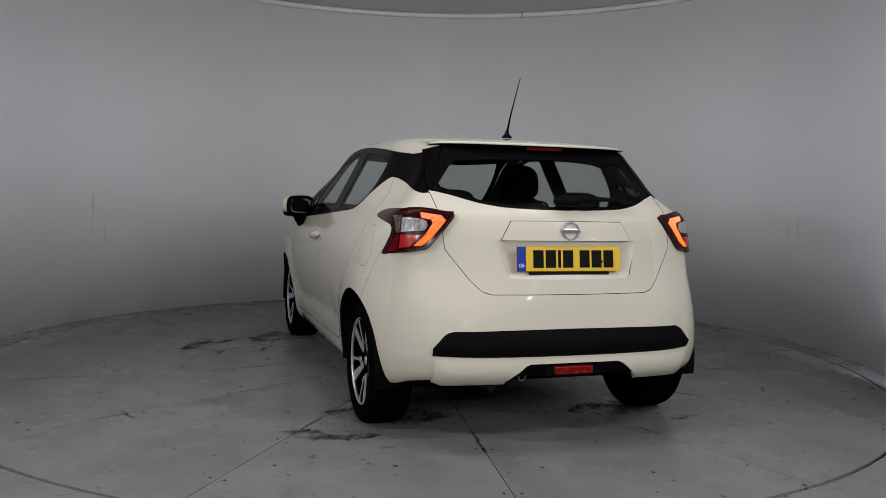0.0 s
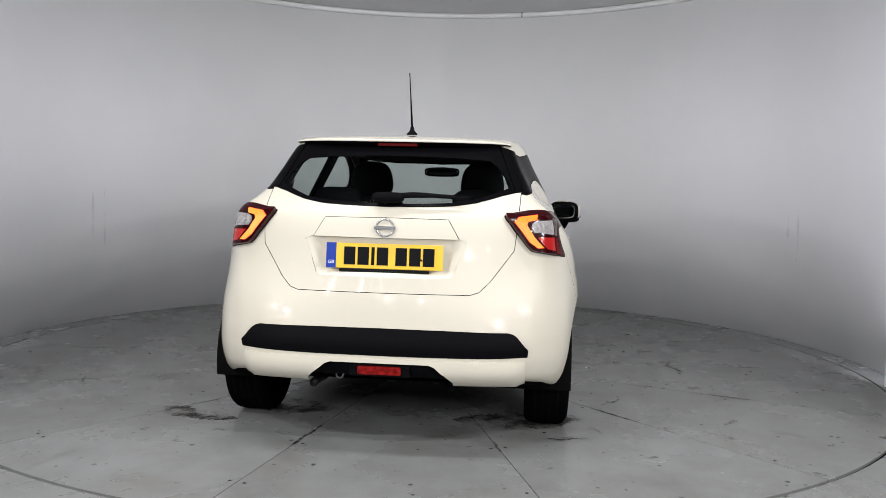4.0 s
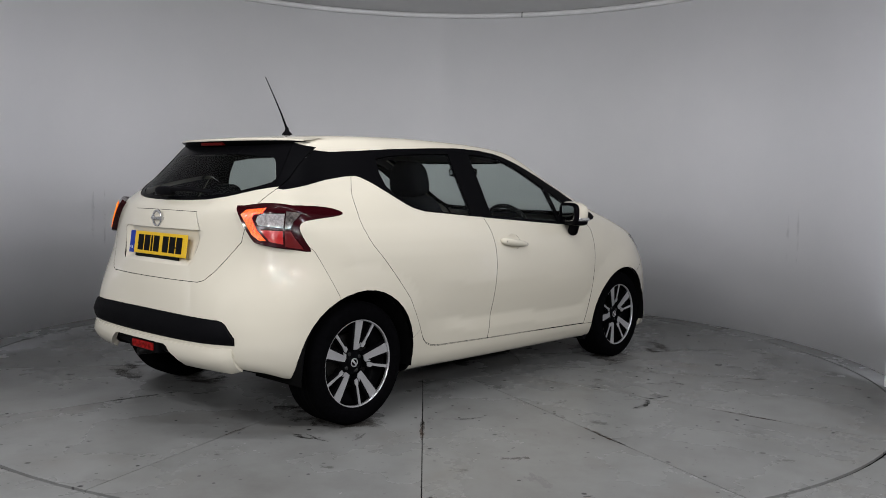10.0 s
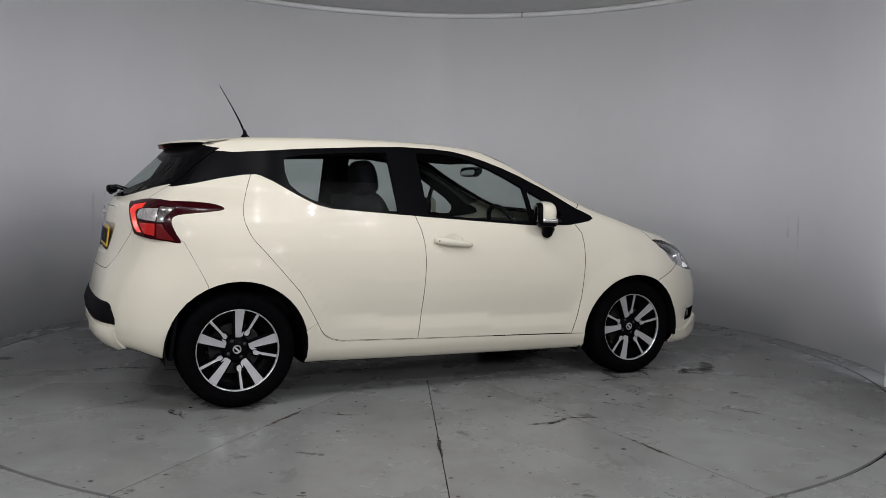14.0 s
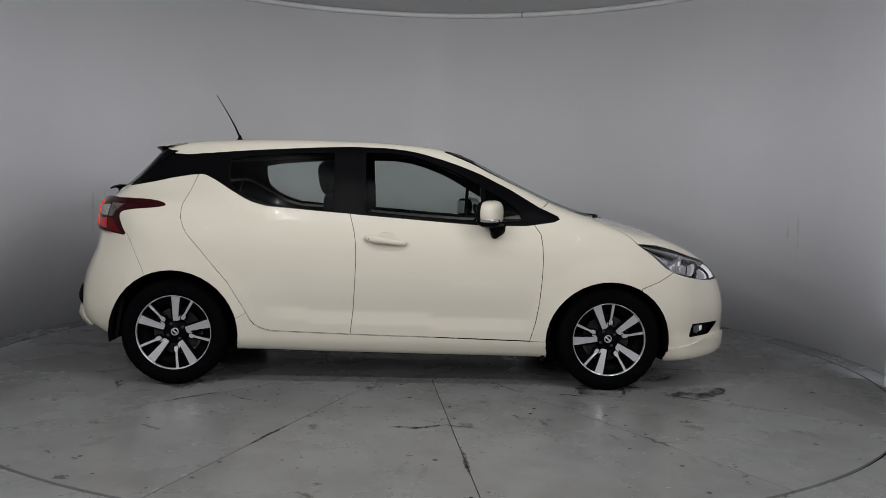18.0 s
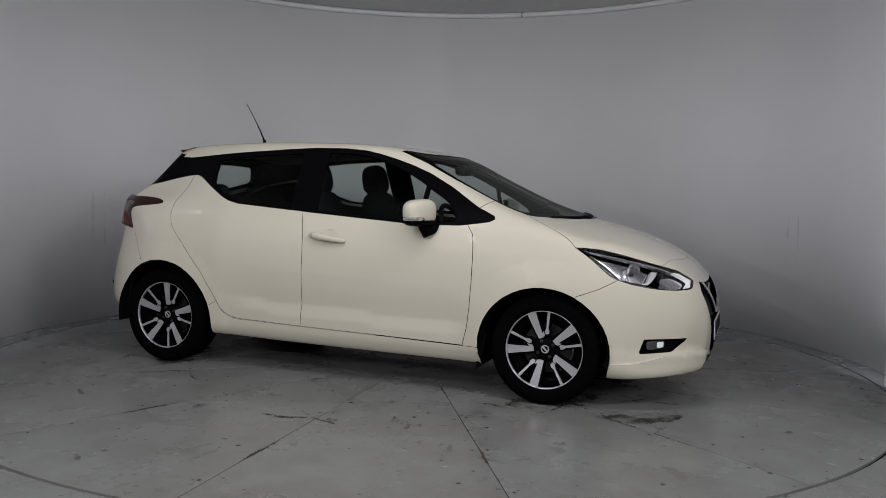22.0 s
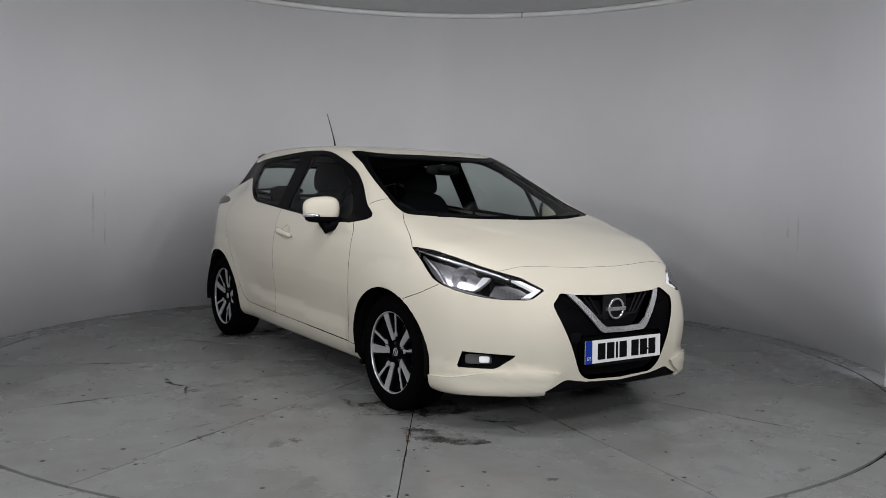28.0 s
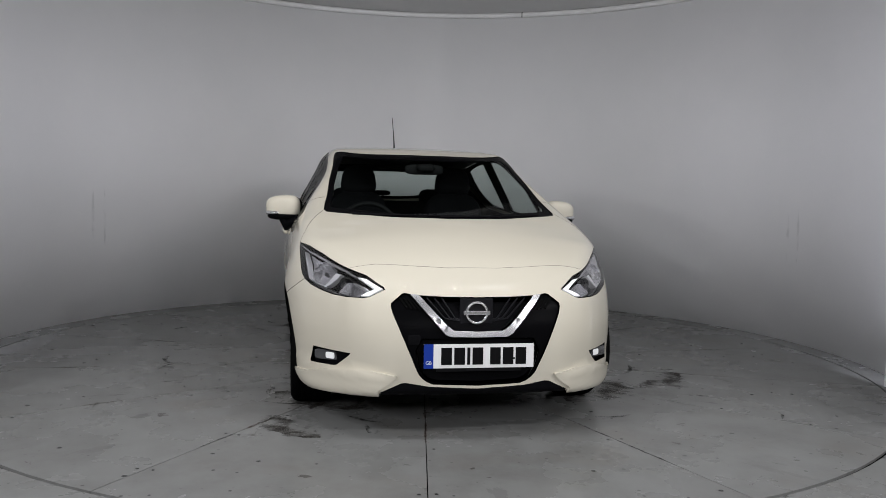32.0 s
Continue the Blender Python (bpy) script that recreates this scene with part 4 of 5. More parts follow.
def guide_ribs(pitch=.0036, steps=4):
    """Upright ribs added so the guide looks orange from behind, red from the side: the flank towards the rear glows,
    the flank towards the side is red lens.
    """
    U, D = np.array([math.sqrt(.5), -math.sqrt(.5), 0]), np.array([-math.sqrt(.5), -math.sqrt(.5), 0])
    spans = []
    for k in range(80):
        u = .050 + pitch * k
        hits = []
        for (a, b), (c, d) in zip(GUIDE_LINE, GUIDE_LINE[1:] + GUIDE_LINE[:1]):
            if (a > u) != (c > u):
                hits.append(b + (d - b) * (u - a) / (c - a))
        hits.sort()
        spans += [(u, lo + .002, hi - .002) for lo, hi in zip(hits[::2], hits[1::2]) if hi - lo > .006]
    start = np.array([U * uu + D * .25 + np.array([0, 0, lo + (hi - lo) * j / steps]) for u, lo, hi in spans for uu in (u - pitch / 2, u, u + pitch / 2) for j in range(steps + 1)])
    p = onto_skin(start, np.tile(D, (len(start), 1)))
    p = p + skin_normal(p) * (fin(p) + .0012)[:, None]
    k = steps + 1
    vs, fs, lit = [], [], []
    for i in range(len(spans)):
        row = p[i * 3 * k:(i + 1) * 3 * k].copy()
        row[k:2 * k] += D * pitch * .5
        b = len(vs)
        vs += [tuple(v) for v in row]
        for j in range(steps):
            fs += [(b + j, b + j + 1, b + k + j + 1, b + k + j), (b + k + j, b + k + j + 1, b + 2 * k + j + 1, b + 2 * k + j)]
            lit += [0, 1]
    for o, sign in zip(guides, (1, -1)):
        me = mesh_from("guide_rib", [(x, y * sign, z) for x, y, z in vs], [f[::sign] for f in fs])
        me.materials.append(GUIDE)
        me.materials.append(GUIDE_RED)
        me.polygons.foreach_set("material_index", lit)
        part("guide_rib", me, None, o, "added ribs, glowing orange on their rearward flanks")


guide_ribs()
pair("clear_lens", "lamp_clear", CLEAR_LENS, "ribbed clear indicator lens", parents=tail_lamps, shift=fin, gap=.001, lip=.004)
pair("reversing_lens", "lamp_white", SMOKE_LENS, "smoked reversing lens", parents=tail_lamps, shift=fin, gap=.001, lip=.004)
pair("red_lens", "lamp_red", RED_LENS, "bright red lens", parents=tail_lamps, shift=fin, gap=.001, lip=.004)
pair("red_reflector", "lamp_dim", material("dark_rose_reflector", (0.09, 0.004, 0.005), 0.2, 0, 0.0, 0.15), "dark rose red reflector", parents=tail_lamps, shift=fin, gap=.001, lip=.004)

# headlights
BEZEL = material("silver_bezel", (0.75, 0.75, 0.77), 0.28, 0.3)
TRAY = material("grey_lamp_tray", (0.10, 0.10, 0.105), 0.35, 0.5)
ALL_HEAD = ("head_lamp", "drl", "drl_line", "bezel", "lamp_tray", "lamp_bowl", "lamp_end")
REFLECTOR = material("smooth_lamp_reflector", (0.66, 0.66, 0.69), 0.16, 0.9)
head_lamps = pair("headlight", ALL_HEAD, BLACK_GLOSS, "angular headlight with lit white daytime running light", shift=-.075, lip=-.072, gap=.003)
pair("daytime_light", "drl", LED_WHITE, "lit white corner light", parents=head_lamps, shift=-.008, lip=.02)
pair("light_blade", "drl_line", SATIN, "silver upper blade", parents=head_lamps, shift=-.010, lip=.02)
pair("bezel", "bezel", BEZEL, "silver reflector bezel", parents=head_lamps, shift=-.016, lip=.03)
pair("lamp_tray", "lamp_tray", TRAY, "grey inner tray", parents=head_lamps, shift=-.030, lip=.02)
pair("reflector", "lamp_bowl", REFLECTOR, "smooth silver reflector", parents=head_lamps, shift=-.052, lip=0, gap=0)
pair("indicator_reflector", "lamp_end", REFLECTOR, "silver inner reflector", parents=head_lamps, shift=-.040, lip=0, gap=0)
pair("lens_cover", ALL_HEAD, COVER, "clear lens cover", parents=head_lamps, lip=0, gap=.002)
for side, lamp in zip((-1, 1), head_lamps):
    for u, v, r, deep in ((1.592, .753, .060, .060), (1.765, .722, .030, .048)):
        p, nn = spot(-45, u, v)
        d = Vector((.93, -.36, 0)).normalized()
        at_ = p - nn * deep
        if side > 0:
            at_.y, d.y = -at_.y, -d.y
        mm = Matrix.Translation(at_) @ d.to_track_quat("Z", "Y").to_matrix().to_4x4()
        vs, fs = lathe([(.004, -.3 * r), (.45 * r, -.2 * r), (.8 * r, .12 * r), (r, .55 * r), (1.06 * r, .6 * r), (1.06 * r, .4 * r)], 15)
        if r < .05:
            part("indicator_bowl", mesh_from("indicator_bowl", vs, fs, False), DARK_GREY, lamp, "dark inner indicator bowl", m=mm)
            continue
        part("reflector_bowl", mesh_from("reflector_bowl", vs, fs, False), BOWL, lamp, "faceted chrome reflector bowl", m=mm)
        bm = bmesh.new()
        blob(bm, (0, 0, .1 * r), (.22 * r, .22 * r, .45 * r), 1.0, 12)
        part("bulb", bm, BULB, lamp, "clear bulb", True, mm)

# front fascia
grille = panel("grille", double(shell.take("grille")), BLACK_GLOSS, front_bumper, "gloss black grille surround", shift=-.010, lip=-.010)
panel("chrome_vee", double(shell.take("vee")), VEE, front_bumper, "chrome v-shaped grille band", own=True, shift=.006, lip=.03, gap=.001)
panel("upper_grille", double(shell.take("upper_grille")), BLACK_TRIM, front_bumper, "recessed black upper grille", shift=-.055, lip=-.05, gap=0)
panel("lower_grille", double(shell.take("lower_grille")), BLACK_TRIM, front_bumper, "recessed black lower grille", shift=-.030, lip=-.022, gap=0)
for k in range(5):
    zz = .30 + .034 * k
    ww = .20 + .017 * k
    x = 3.366 - .045
    part("grille_slat", tube([(x - .3 * ww * ww, -ww, zz), (x, -ww * .5, zz), (x + .004, 0, zz), (x, ww * .5, zz), (x - .3 * ww * ww, ww, zz)], .005, 6), BLACK_GLOSS, front_bumper, "black lower grille bar")
for side in (-1, 1):
    for k in range(3):
        o = .035 * k
        part("grille_blade", tube([(3.288, side * (.235 - o), .655), (3.300, side * (.150 - .7 * o), .560), (3.300, side * (.085 - .4 * o), .548)], .0045, 6), DARK_GREY, front_bumper, "dark grey grille blade")
    for k in range(4):
        y = .352 - .020 * k
        a, na = spot(0, -y - .012, .660 - .004 * k)
        b, nb = spot(0, -y + .022, .612 - .002 * k)
        pts = [a + na * -.008, b + nb * -.008]
        if side > 0:
            for p in pts:
                p.y = -p.y
        part("air_slot", tube(pts, .0055, 6), UNDER, front_bumper, "slanted black air slot")
p, nn = spot(0, -.300, .470)
bm = bmesh.new()
blob(bm, (0, 0, 0), (.003, .030, .024), .35, 16)
part("towing_cover", bm, BLACK_TRIM, front_bumper, "small black towing eye cover", True, Matrix.Translation(p - nn * .009) @ nn.to_track_quat("X", "Z").to_matrix().to_4x4())
bm = bmesh.new()
box(bm, 3.292, -.080, .520, 3.304, .080, .656, .006)
part("badge_panel", bm, DARK_GREY, front_bumper, "dark grey panel behind the badge")


def badge(parent, x, z, r, toward, tilt):
    """A round chrome emblem as a plain ring with a plain bar across it."""
    m = pose(x, 0, z, 0, tilt, 0)
    vs, fs = lathe([(r * .74, 0), (r * .79, .008), (r * .95, .008), (r, 0)], 40, "z", True)
    part("badge_ring", mesh_from("badge_ring", vs, fs, True), SATIN, parent, "plain chrome ring emblem", m=m @ pose(0, 0, 0, 0, 90 * toward, 0))
    bm = bmesh.new()
    box(bm, -.010, -r * 1.12, -r * .17, .010, r * 1.12, r * .17, .002)
    part("badge_bar", bm, SATIN, parent, "plain chrome bar", m=m)


badge(front_bumper, 3.311, .588, .056, 1, 0)
badge(tailgate, -.588, .984, .043, -1, 0)


# fog lamps
pair("fog_surround", "fog", BLACK_TRIM, "black fog lamp surround", parents=(front_bumper, front_bumper), shift=-.028, lip=-.028, gap=0)
for side in (-1, 1):
    p, nn = spot(-45, 1.705, .357)
    c = p - nn * .018
    d = Vector((.80, -.60, 0)).normalized()
    if side > 0:
        c.y, d.y = -c.y, -d.y
    mm = Matrix.Translation(c) @ d.to_track_quat("X", "Z").to_matrix().to_4x4()
    bm = bmesh.new()
    blob(bm, (0, 0, 0), (.010, .066, .024), .4, 20)
    part("fog_lens", bm, BULB, front_bumper, "clear fog lamp lens", True, mm)
    # a glowing block in place of the reflector's shine
    bm = bmesh.new()
    blob(bm, (.004, -.026 * side, 0), (.009, .026, .016), .4, 16)
    part("fog_bulb", bm, FOG_GLOW, front_bumper, "fog lamp bulb, reflector shine put in as a glow", True, mm)


# number plates: characters are plain bars
def plate(parent, m, base, label):
    bm = bmesh.new()
    box(bm, -.003, -.26, -.0555, .003, .26, .0555, .002)
    p = part("number_plate", bm, base, parent, label, m=m)
    bm = bmesh.new()
    box(bm, .0015, -.2605, -.056, .0040, -.216, .056, .001)
    part("plate_band", bm, BLUE, parent, "blue band of the plate", m=m)
    x = -.180
    for k in range(7):
        bm = bmesh.new()
        w = .014 if k == 2 else .050
        box(bm, .002, x, -.0395, .0048, x + w, .0395)
        part("plate_character", bm, INK, parent, m=m)
        x += w + (.033 if k == 3 else .011)
    bm = bmesh.new()
    box(bm, -.004, -.20, -.071, .001, .20, -.0565)
    part("plate_surround", bm, INK, parent, "black strip under the plate", m=m)
    bm = bmesh.new()
    box(bm, .0012, -.06, -.0655, .0022, .06, -.0615)
    part("dealer_line", bm, DARK_GREY, parent, "grey line of small print", m=m)
    t = bpy.data.curves.new("country_letters", "FONT")
    t.body, t.size, t.align_x, t.align_y = "GB", .022, "CENTER", "CENTER"
    tmp = bpy.data.objects.new("country_letters", t)
    me = bpy.data.meshes.new_from_object(tmp)
    bpy.data.objects.remove(tmp)
    part("country_letters", me, WHITE, parent, "small white letters GB", m=m @ pose(.0046, -.238, -.030, 90, 0, 90))
    for y in (-.165, .165):
        vs, fs = lathe([(.0005, .0065), (.004, .006), (.005, .003)], 10, "z")
        part("plate_screw", mesh_from("plate_screw", vs, fs, True), INK, parent, m=m @ pose(0, y, -.012, 0, 90, 0))


plate(front_bumper, pose(3.372, .003, .397, 0, -2, 0), WHITE, "white front number plate with plain dark bars")
plate(tailgate, pose(-.588, 0, .857, 0, -7, 180), YELLOW, "yellow rear number plate with plain dark bars")

# rear wiper, valance light, exhaust, towing eye
part("rear_wiper_arm", tube([(-.553, .015, 1.100), (-.556, -.06, 1.128), (-.548, -.20, 1.128), (-.515, -.36, 1.118)], [.016, .012, .008, .005], 8), BLACK_TRIM, tailgate, "black rear wiper arm", True)
bm = bmesh.new()
blob(bm, (-.55, -.005, 1.118), (.030, .075, .024), .7, 16)
part("wiper_cover", bm, BLACK_TRIM, tailgate, "black rear wiper housing", True)
part("rear_wiper_blade", tube([(-.540, .05, 1.124), (-.538, -.12, 1.140), (-.500, -.37, 1.125)], .005, 6), BLACK_TRIM, tailgate, "black rear wiper blade")
bm = bmesh.new()
box(bm, -.675, -.095, .345, -.62, .097, .383, .006)
part("rear_fog_light", bm, BRAKE_RED, rear_bumper, "red rear fog light in the valance")
bm = bmesh.new()
box(bm, -.665, -.135, .335, -.60, .137, .392, .010)
part("fog_light_frame", bm, BLACK_TRIM, rear_bumper, "black fog light housing")
part("exhaust_pipe", tube([(-.30, .33, .25), (-.46, .33, .262), (-.51, .33, .262)], .020, 14), BRAKE, car, "steel exhaust tip", True, HOME)
vs, fs = lathe([(.016, -.005), (.021, 0), (.016, .005), (.012, 0)], 18, "z", True)
part("towing_eye", mesh_from("towing_eye", vs, fs, True), STEEL, car, "steel towing eye", m=HOME @ pose(-.55, .20, .315, 90, 0, 90))

# aerial
vs, fs = lathe([(.030, 0), (.026, .008), (.013, .022), (.009, .04), (.006, .045), (.001, .046)], 20)
part("aerial_base", mesh_from("aerial_base", vs, fs, True), BLACK_TRIM, car, "black aerial base", m=HOME @ pose(.205, 0, 1.443, 0, -3, 0))
part("aerial_mast", tube([(.200, 0, 1.48), (.170, 0, 1.545), (.125, -.001, 1.625), (.052, -.003, 1.745)], [.0065, .005, .0032, .0022], 8), BLACK_TRIM, car, "thin raked black roof aerial", True, HOME)


# door mirrors: the shells sweep back towards their outer ends, so that the glass faces the driver
def door_mirror(side):
    hub = part("door_mirror", tube([(1.885, side * .795, .965), (1.865, side * .845, .935), (1.835, side * .865, .915), (1.825, side * .885, .955), (1.82, side * .90, .985)], [.020, .030, .034, .032, .025], 12), BLACK_GLOSS, car, "black door mirror foot", True, HOME)
    sweep = pose(0, 0, 0, 0, 0, side * 24)

    def bit(name, mat, label, center, size, e, n, keep=None):
        bm = bmesh.new()
        blob(bm, Vector((1.806, side * .893, 1.030)) + sweep.to_3x3() @ Vector(center), size, e, n, sweep, keep)
        part(name, bm, mat, hub, label, True)
    bit("mirror_shell", PAINT, "cream door mirror shell", (-.008, 0, 0), (.064, .106, .072), .68, 28, lambda c: (max(c[0], -.45), c[1] * (1 + .06 * c[0]), c[2] * (1 - .12 * c[1] * side)))
    bit("mirror_underside", BLACK_GLOSS, "black lower half of the mirror", (0, -side * .004, -.050), (.066, .098, .032), .66, 24, lambda c: (max(c[0], -.70), c[1], min(c[2], .15)))
    bit("mirror_indicator", SATIN, "clear chrome indicator strip", (.004, side * .050, -.038), (.060, .056, .016), .7, 20)
    bit("mirror_rim", BLACK_GLOSS, "black rim of the mirror glass", (-.044, 0, -.004), (.018, .109, .070), .6, 24)
    bit("mirror_glass", MIRROR, "mirror glass", (-.0615, 0, -.002), (.003, .088, .050), .5, 24)
    return hub


both(door_mirror)


# door handles
def handle(side, door):
    path = []
    for k in range(9):
        t = k / 8
        x = 1.088 + .238 * t
        z = .872 - .028 * t
        w = float(-skin_side(x, z))
        path.append((x, side * (w + .012 + .012 * math.sin(math.pi * t)), z))
    bm = tube(path, [.012, .020, .0225, .021, .019, .018, .0175, .0155, .010], 12)
    part("door_handle", bm, PAINT, door, "cream pull handle", True)
    vs, fs = lathe([(.0005, .002), (.006, .0015), (.007, 0)], 14)
    part("lock_barrel", mesh_from("lock_barrel", vs, fs, True), INK, door, "small black lock", m=pose(path[1][0] - .003, path[1][1] + side * .0165, path[1][2], -90 * side, 0, 0))


def skin_side(x, z):
    return onto_skin(np.array([[x, 0.0, z]]), np.array([[0.0, -1.0, 0.0]]))[0][1]


for side, door in zip((-1, 1), front_doors):
    handle(side, door)


# mud flaps and wheel-arch liners
def flap(side, x, z0, z1, lean, w):
    bm = bmesh.new()
    box(bm, -.012, -w / 2, z0, .012, w / 2, z1, .008)
    for v in bm.verts:
        v.co.x += lean * (v.co.z - z0)
    part("mud_flap", bm, BLACK_TRIM, car, "black plastic mud flap", m=HOME @ pose(x, side * (.800 - w / 2), 0))


def liner(side, x, rx, z):
    vs, fs = [], []
    n = 20
    for i in range(n + 1):
        a = math.pi * (i / n) * 1.1 - .05 * math.pi
        for y in (.845, .50):
            vs.append((x + (rx + .004) * math.cos(a), side * y, z + (rx + .004) * math.sin(a)))
    for i in range(n):
        fs.append((2 * i, 2 * i + 1, 2 * i + 3, 2 * i + 2))
    back = len(vs)
    vs.append((x, side * .50, z))
    for i in range(n):
        fs.append((2 * i + 1, back, 2 * i + 3))
    part("arch_liner", mesh_from("arch_liner", vs, fs, True), UNDER, car, "black wheel arch liner", m=HOME)


for side in (-1, 1):
    flap(side, -.334, .262, .50, .13, .12)
    flap(side, 2.135, .165, .36, .22, .10)
    liner(side, 0, .362, .30)
    liner(side, 2.515, .355, .295)


# wheels: five pairs of spokes, one broad and one narrow with a kinked foot
def flat_piece(outline, depth, dish):
    """An outline in the wheel's plane (x across, z up) as a plate that leans inwards towards the hub."""
    bm = bmesh.new()
    top = [bm.verts.new((a, dish(math.hypot(a, b)), b)) for a, b in outline]
    low = [bm.verts.new((a * .985, dish(math.hypot(a, b)) + depth, b * .985)) for a, b in outline]
    bm.faces.new(top)
    bm.faces.new(low[::-1])
    k = len(top)
    for i in range(k):
        bm.faces.new((top[i], low[i], low[(i + 1) % k], top[(i + 1) % k]))
    bmesh.ops.recalc_face_normals(bm, faces=bm.faces)
    return bm


def turned(outline, deg):
    a = -radians(deg)
    return [(x * math.cos(a) - z * math.sin(a), x * math.sin(a) + z * math.cos(a)) for x, z in outline]


def dish(r):
    return -.086 + .030 * (1 - min(r / .215, 1)) ** 1.2


BROAD = [(-.026, .213), (.024, .213), (.020, .16), (.016, .085), (.029, .098), (.025, .072), (.012, .064), (-.012, .064), (-.016, .10)]
NARROW = [(-.008, .213), (.007, .213), (.006, .14), (.005, .118), (.013, .105), (.011, .088), (-.006, .082), (-.012, .096), (-.006, .122)]


def wheel(x, y, phase, spin):
    w = part("wheel", mesh_from("wheel_barrel", *lathe([(.206, .085), (.206, -.06), (.150, -.02), (.150, .06)], 48, "y"), True), BLACK_GLOSS, car, "black and machined alloy wheel with tyre", m=HOME @ pose(x, y, .303, 0, 0, spin))
    prof = [(.208, -.085), (.216, -.097), (.228, -.104), (.250, -.108), (.270, -.106), (.287, -.098), (.298, -.086), (.3025, -.070), (.303, .0), (.3025, .070), (.298, .086), (.287, .098), (.26, .106), (.228, .104), (.208, .085)]
    part("tyre", mesh_from("tyre", *lathe(prof, 72, "y"), True), RUBBER, w, "black low-profile tyre")
    for k in range(4):
        c = -.054 + .036 * k
        part("tread_groove", mesh_from("tread_groove", *lathe([(.3034, c - .004), (.3036, c), (.3034, c + .004)], 72, "y"), True), UNDER, w)
    part("rim_lip", mesh_from("rim_lip", *lathe([(.2075, -.080), (.2095, -.0915), (.212, -.0945), (.2152, -.095), (.2168, -.090), (.214, -.080)], 72, "y", True), True), ALLOY, w, "thin machined rim edge")
    for k in range(5):
        for outline, off in ((BROAD, 0), (NARROW, 27)):
            deg = phase + 72 * k + off
            part("spoke_face", flat_piece(turned(outline, deg), .004, dish), ALLOY, w, "machined spoke face")
            wide = [(px * 1.28 + (.006 if px > 0 else -.006), pz) for px, pz in outline]
            part("spoke", flat_piece(turned(wide, deg), .030, lambda r: dish(r) + .005), BLACK_GLOSS, w, "gloss black spoke")
    part("wheel_centre", mesh_from("wheel_centre", *lathe([(.0005, -.062), (.026, -.063), (.031, -.058), (.050, -.053), (.068, -.050), (.074, -.03)], 40, "y"), True), BLACK_GLOSS, w, "black wheel centre")
    part("centre_cap_ring", mesh_from("centre_cap_ring", *lathe([(.016, -.064), (.018, -.0665), (.021, -.0665), (.023, -.064)], 32, "y", True), True), ALLOY, w, "silver ring of the centre cap")
    bm = bmesh.new()
    box(bm, -.021, -.066, -.0045, .021, -.063, .0045)
    part("centre_cap_bar", bm, ALLOY, w, m=pose(0, 0, 0, 0, 45, 0))
    for k in range(4):
        a = radians(90 * k + 30)
        vs, fs = lathe([(.0005, -.056), (.009, -.056), (.011, -.050), (.011, -.045)], 12, "y")
        part("wheel_nut", mesh_from("wheel_nut", vs, fs, True), SCREW, w, m=pose(.048 * math.cos(a), 0, .048 * math.sin(a)))
    part("brake_disc", mesh_from("brake_disc", *lathe([(.06, -.012), (.135, -.012), (.135, .012), (.06, .012)], 40, "y", True), False), BRAKE, w, "dull steel brake disc")
    return w


wheel(0, -.738, 3, 0)
wheel(2.525, -.735, -21, 0)
wheel(0, .738, 20, 180)
wheel(2.525, .735, 48, 180)
part("rear_axle", tube([(0, -.66, .29), (0, .66, .29)], .035, 10), UNDER, car, m=HOME)
part("front_axle", tube([(2.525, -.66, .29), (2.525, .66, .29)], .03, 10), UNDER, car, m=HOME)


# cabin
def seat(name, y, x, parent, label):
    m = pose(x, y, 0)
    bm = bmesh.new()
    blob(bm, (.24, 0, .50), (.26, .235, .085), .55, 20, pose(0, 0, 0, 0, -6, 0))
    s = part(name, bm, FABRIC, parent, label, True, HOME @ m)
    bm = bmesh.new()
    blob(bm, (-.055, 0, .83), (.085, .225, .31), .6, 22, pose(0, 0, 0, 0, -14, 0))
    part("backrest", bm, FABRIC, s, "", True)
    bm = bmesh.new()
    blob(bm, (-.145, 0, 1.215), (.072, .128, .108), .66, 22, pose(0, 0, 0, 0, -10, 0), keep=lambda c: (c[0], c[1] * (1 - .14 * c[2]), c[2]))
    part("headrest", bm, FABRIC, s, "black fabric headrest", True)
    for k in (-.05, .05):
        part("headrest_post", tube([(-.135, k, 1.08), (-.14, k, 1.18)], .006, 8), CHROME, s, "chrome headrest post")
    return s


seat("driver_seat", -.345, .985, car, "black fabric driver seat")
seat("passenger_seat", .345, 1.075, car, "black fabric passenger seat")
bm = bmesh.new()
blob(bm, (.42, 0, .50), (.27, .60, .10), .4, 24)
bench = part("rear_bench", bm, FABRIC, car, "black fabric rear bench", True, HOME)
bm = bmesh.new()
blob(bm, (.13, 0, .78), (.075, .60, .28), .4, 24, pose(0, 0, 0, 0, -14, 0))
part("bench_back", bm, FABRIC, bench, "", True)
for y in (-.36, .36):
    bm = bmesh.new()
    blob(bm, (.055, y, 1.085), (.045, .125, .075), .6, 18, pose(0, 0, 0, 0, -8, 0))
    part("headrest", bm, FABRIC, bench, "black rear headrest", True)
bm = bmesh.new()
box(bm, -.35, -.55, .99, .03, .55, 1.005, .004)
part("parcel_shelf", bm, CABIN, car, "black parcel shelf", m=HOME)
bm = bmesh.new()
blob(bm, (2.22, 0, .80), (.30, .64, .165), .42, 28)
dash = part("dashboard", bm, CABIN, car, "black dashboard", True, HOME)
bm = bmesh.new()
blob(bm, (2.03, -.36, .94), (.10, .15, .035), .7, 20)
part("instrument_hood", bm, CABIN, dash, "black instrument hood", True)
bm = bmesh.new()
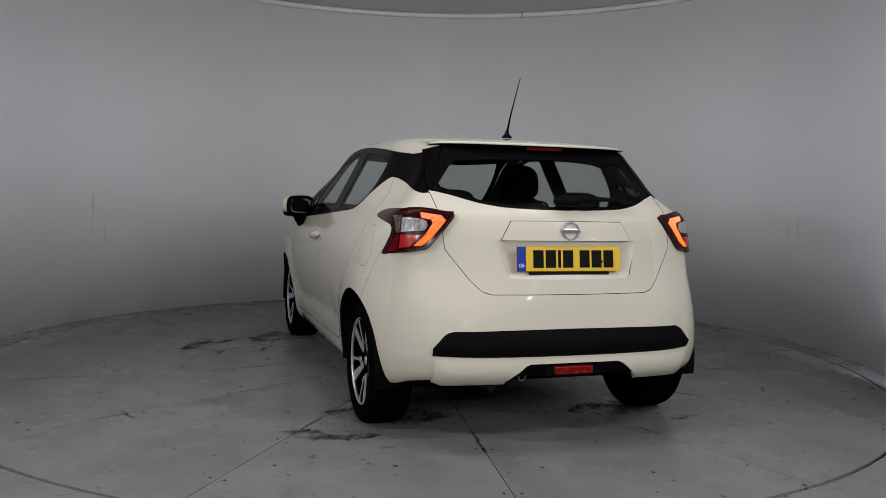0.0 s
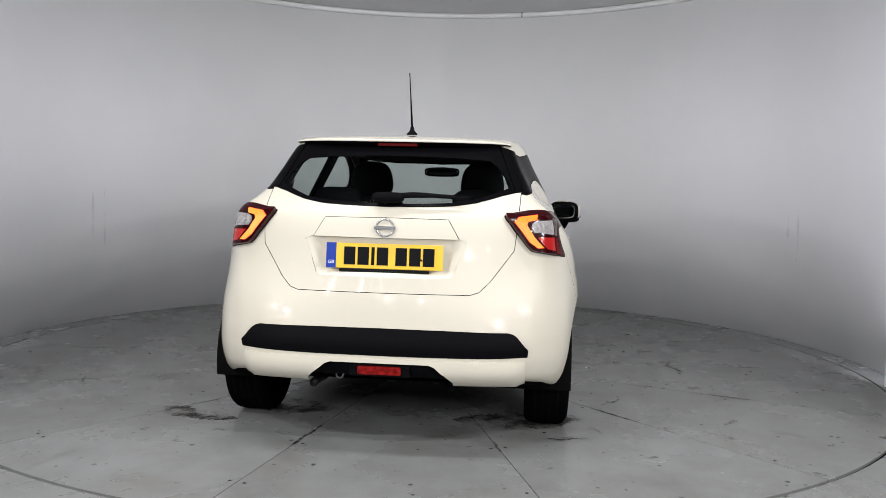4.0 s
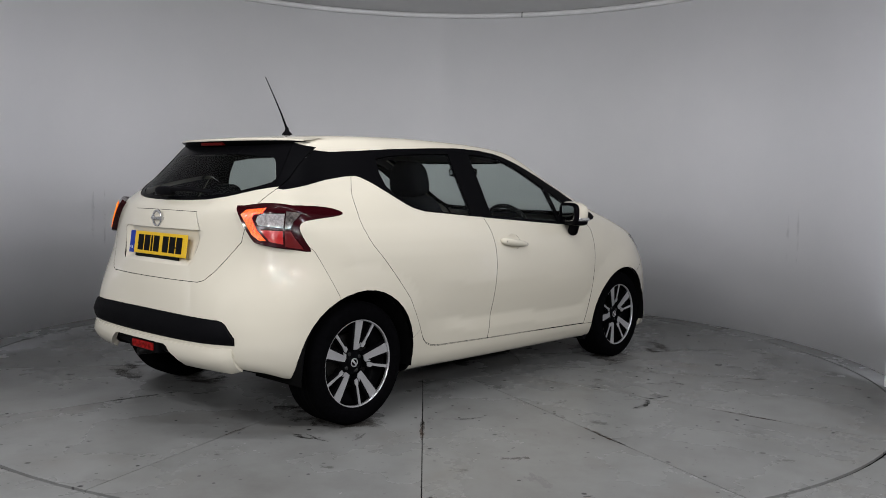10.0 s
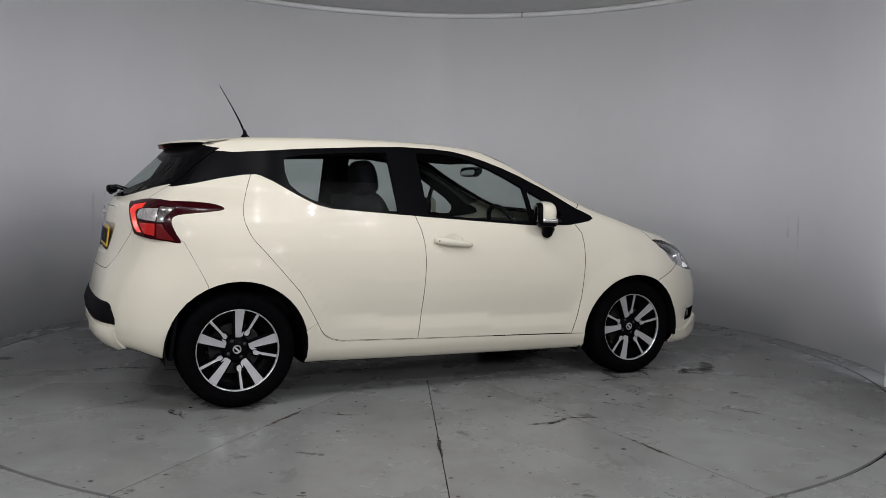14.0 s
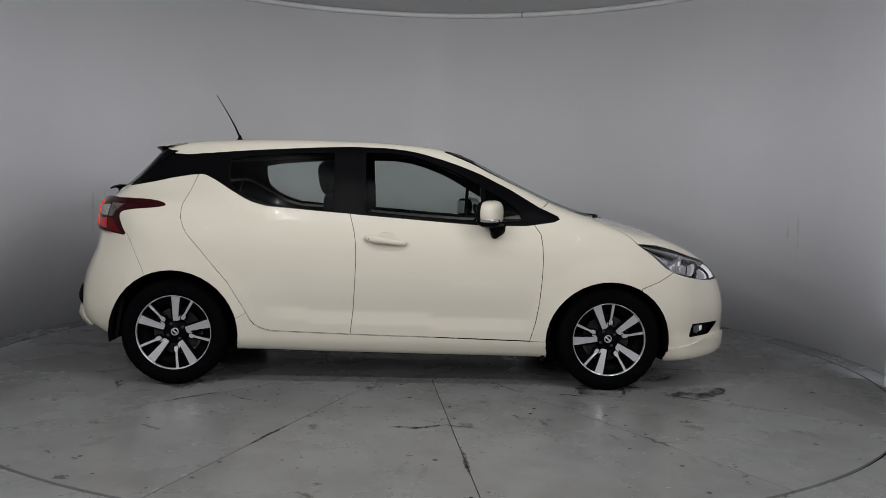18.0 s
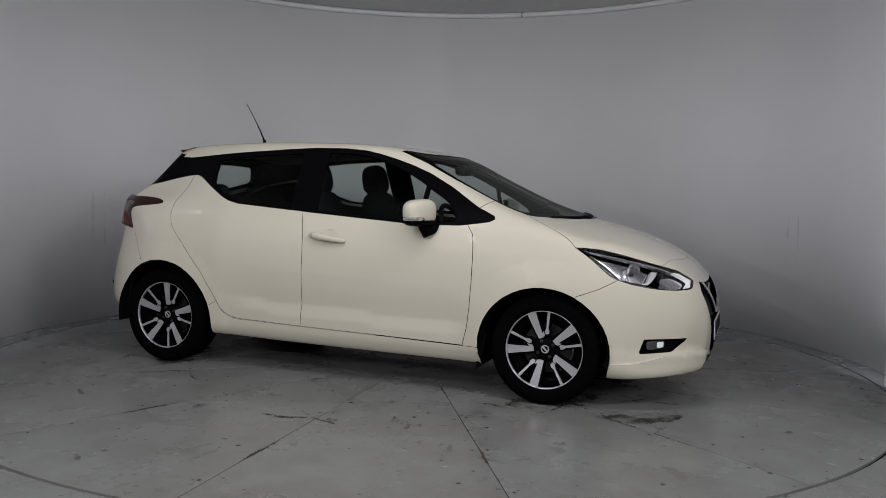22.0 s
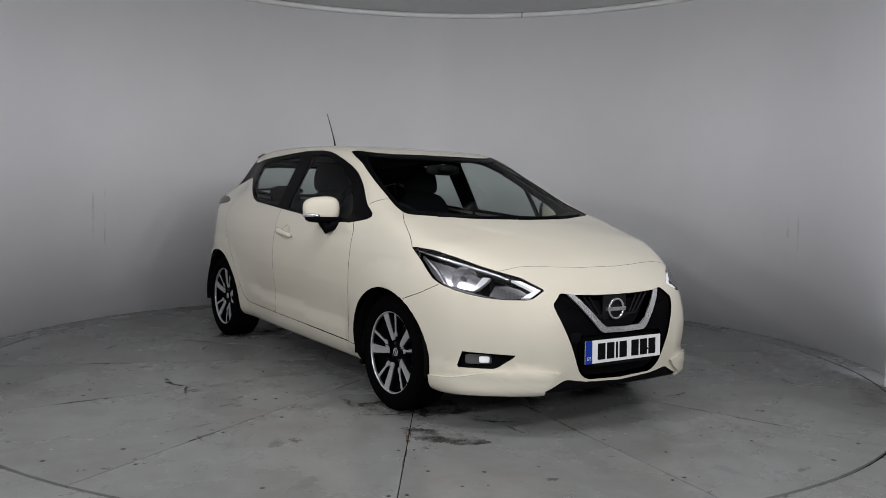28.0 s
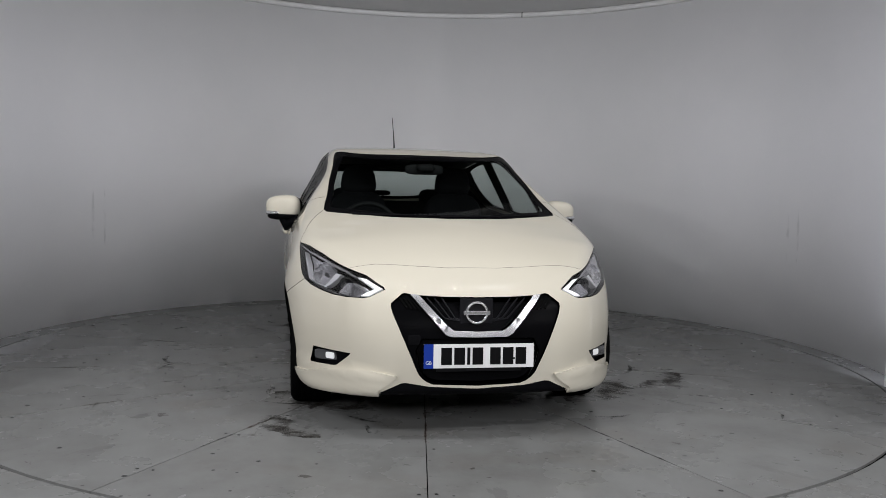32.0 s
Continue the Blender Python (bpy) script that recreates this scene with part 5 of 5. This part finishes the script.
box(bm, .9, -.09, .30, 2.1, .09, .58, .03)
part("centre_console", bm, CABIN, car, "black centre console", m=HOME)
vs, fs = [], []
wm = Matrix.Translation((1.83, -.36, .90)) @ Euler((0, radians(64), 0)).to_matrix().to_4x4()
for i in range(36):
    a = 2 * math.pi * i / 36
    for j in range(8):
        b = 2 * math.pi * j / 8
        vs.append(tuple(wm @ Vector(((.178 + .016 * math.cos(b)) * math.cos(a), (.178 + .016 * math.cos(b)) * math.sin(a), .016 * math.sin(b)))))
fs = [(i * 8 + j, ((i + 1) % 36) * 8 + j, ((i + 1) % 36) * 8 + (j + 1) % 8, i * 8 + (j + 1) % 8) for i in range(36) for j in range(8)]
sw = part("steering_wheel", mesh_from("steering_wheel", vs, fs, True), CABIN, car, "black steering wheel", m=HOME)
bm = bmesh.new()
blob(bm, (0, 0, -.01), (.065, .075, .03), .7, 16, wm)
part("wheel_boss", bm, CABIN, sw, "", True)
bm = bmesh.new()
box(bm, -.012, -.175, -.012, .012, .175, .004, .004, wm)
part("wheel_spoke", bm, CABIN, sw)
bm = bmesh.new()
blob(bm, (1.745, -.005, 1.283), (.022, .125, .033), .5, 20)
rvm = part("interior_mirror", bm, CABIN, car, "black interior mirror on the windscreen", True, HOME)
bm = bmesh.new()
blob(bm, (1.7235, -.005, 1.283), (.003, .112, .026), .5, 20)
part("reflecting_glass", bm, MIRROR, rvm, "mirror glass", True)
bm = bmesh.new()
blob(bm, (1.775, 0, 1.293), (.05, .06, .026), .6, 16)
part("sensor_housing", bm, CABIN, rvm, "black sensor housing", True)
bm = bmesh.new()
box(bm, -.38, -.68, .34, 2.35, .68, .36)
part("cabin_floor", bm, UNDER, car, "black carpet", m=HOME)

# windscreen wipers and scuttle corners
for y0, y1 in ((-.52, .05), (-.05, .55)):
    pts = []
    for k in range(6):
        y = y0 + (y1 - y0) * k / 5
        x = 2.588 - .42 * y * y - .004 * k
        up = onto_skin(np.array([[x, y, .7]]), np.array([[0.0, 0.0, 1.0]]))[0]
        pts.append((x, y, float(up[2]) + .004))
    part("windscreen_wiper", tube(pts, [.009, .008, .007, .006, .006, .005], 6), BLACK_TRIM, car, "black windscreen wiper", m=HOME)


# ---- what moves ----
def motions():
    rows = [(t, pose(0, 0, 0, 0, 0, a)) for t, a in TURN]
    walk(turntable, rows)
    walk(car, rows)


motions()
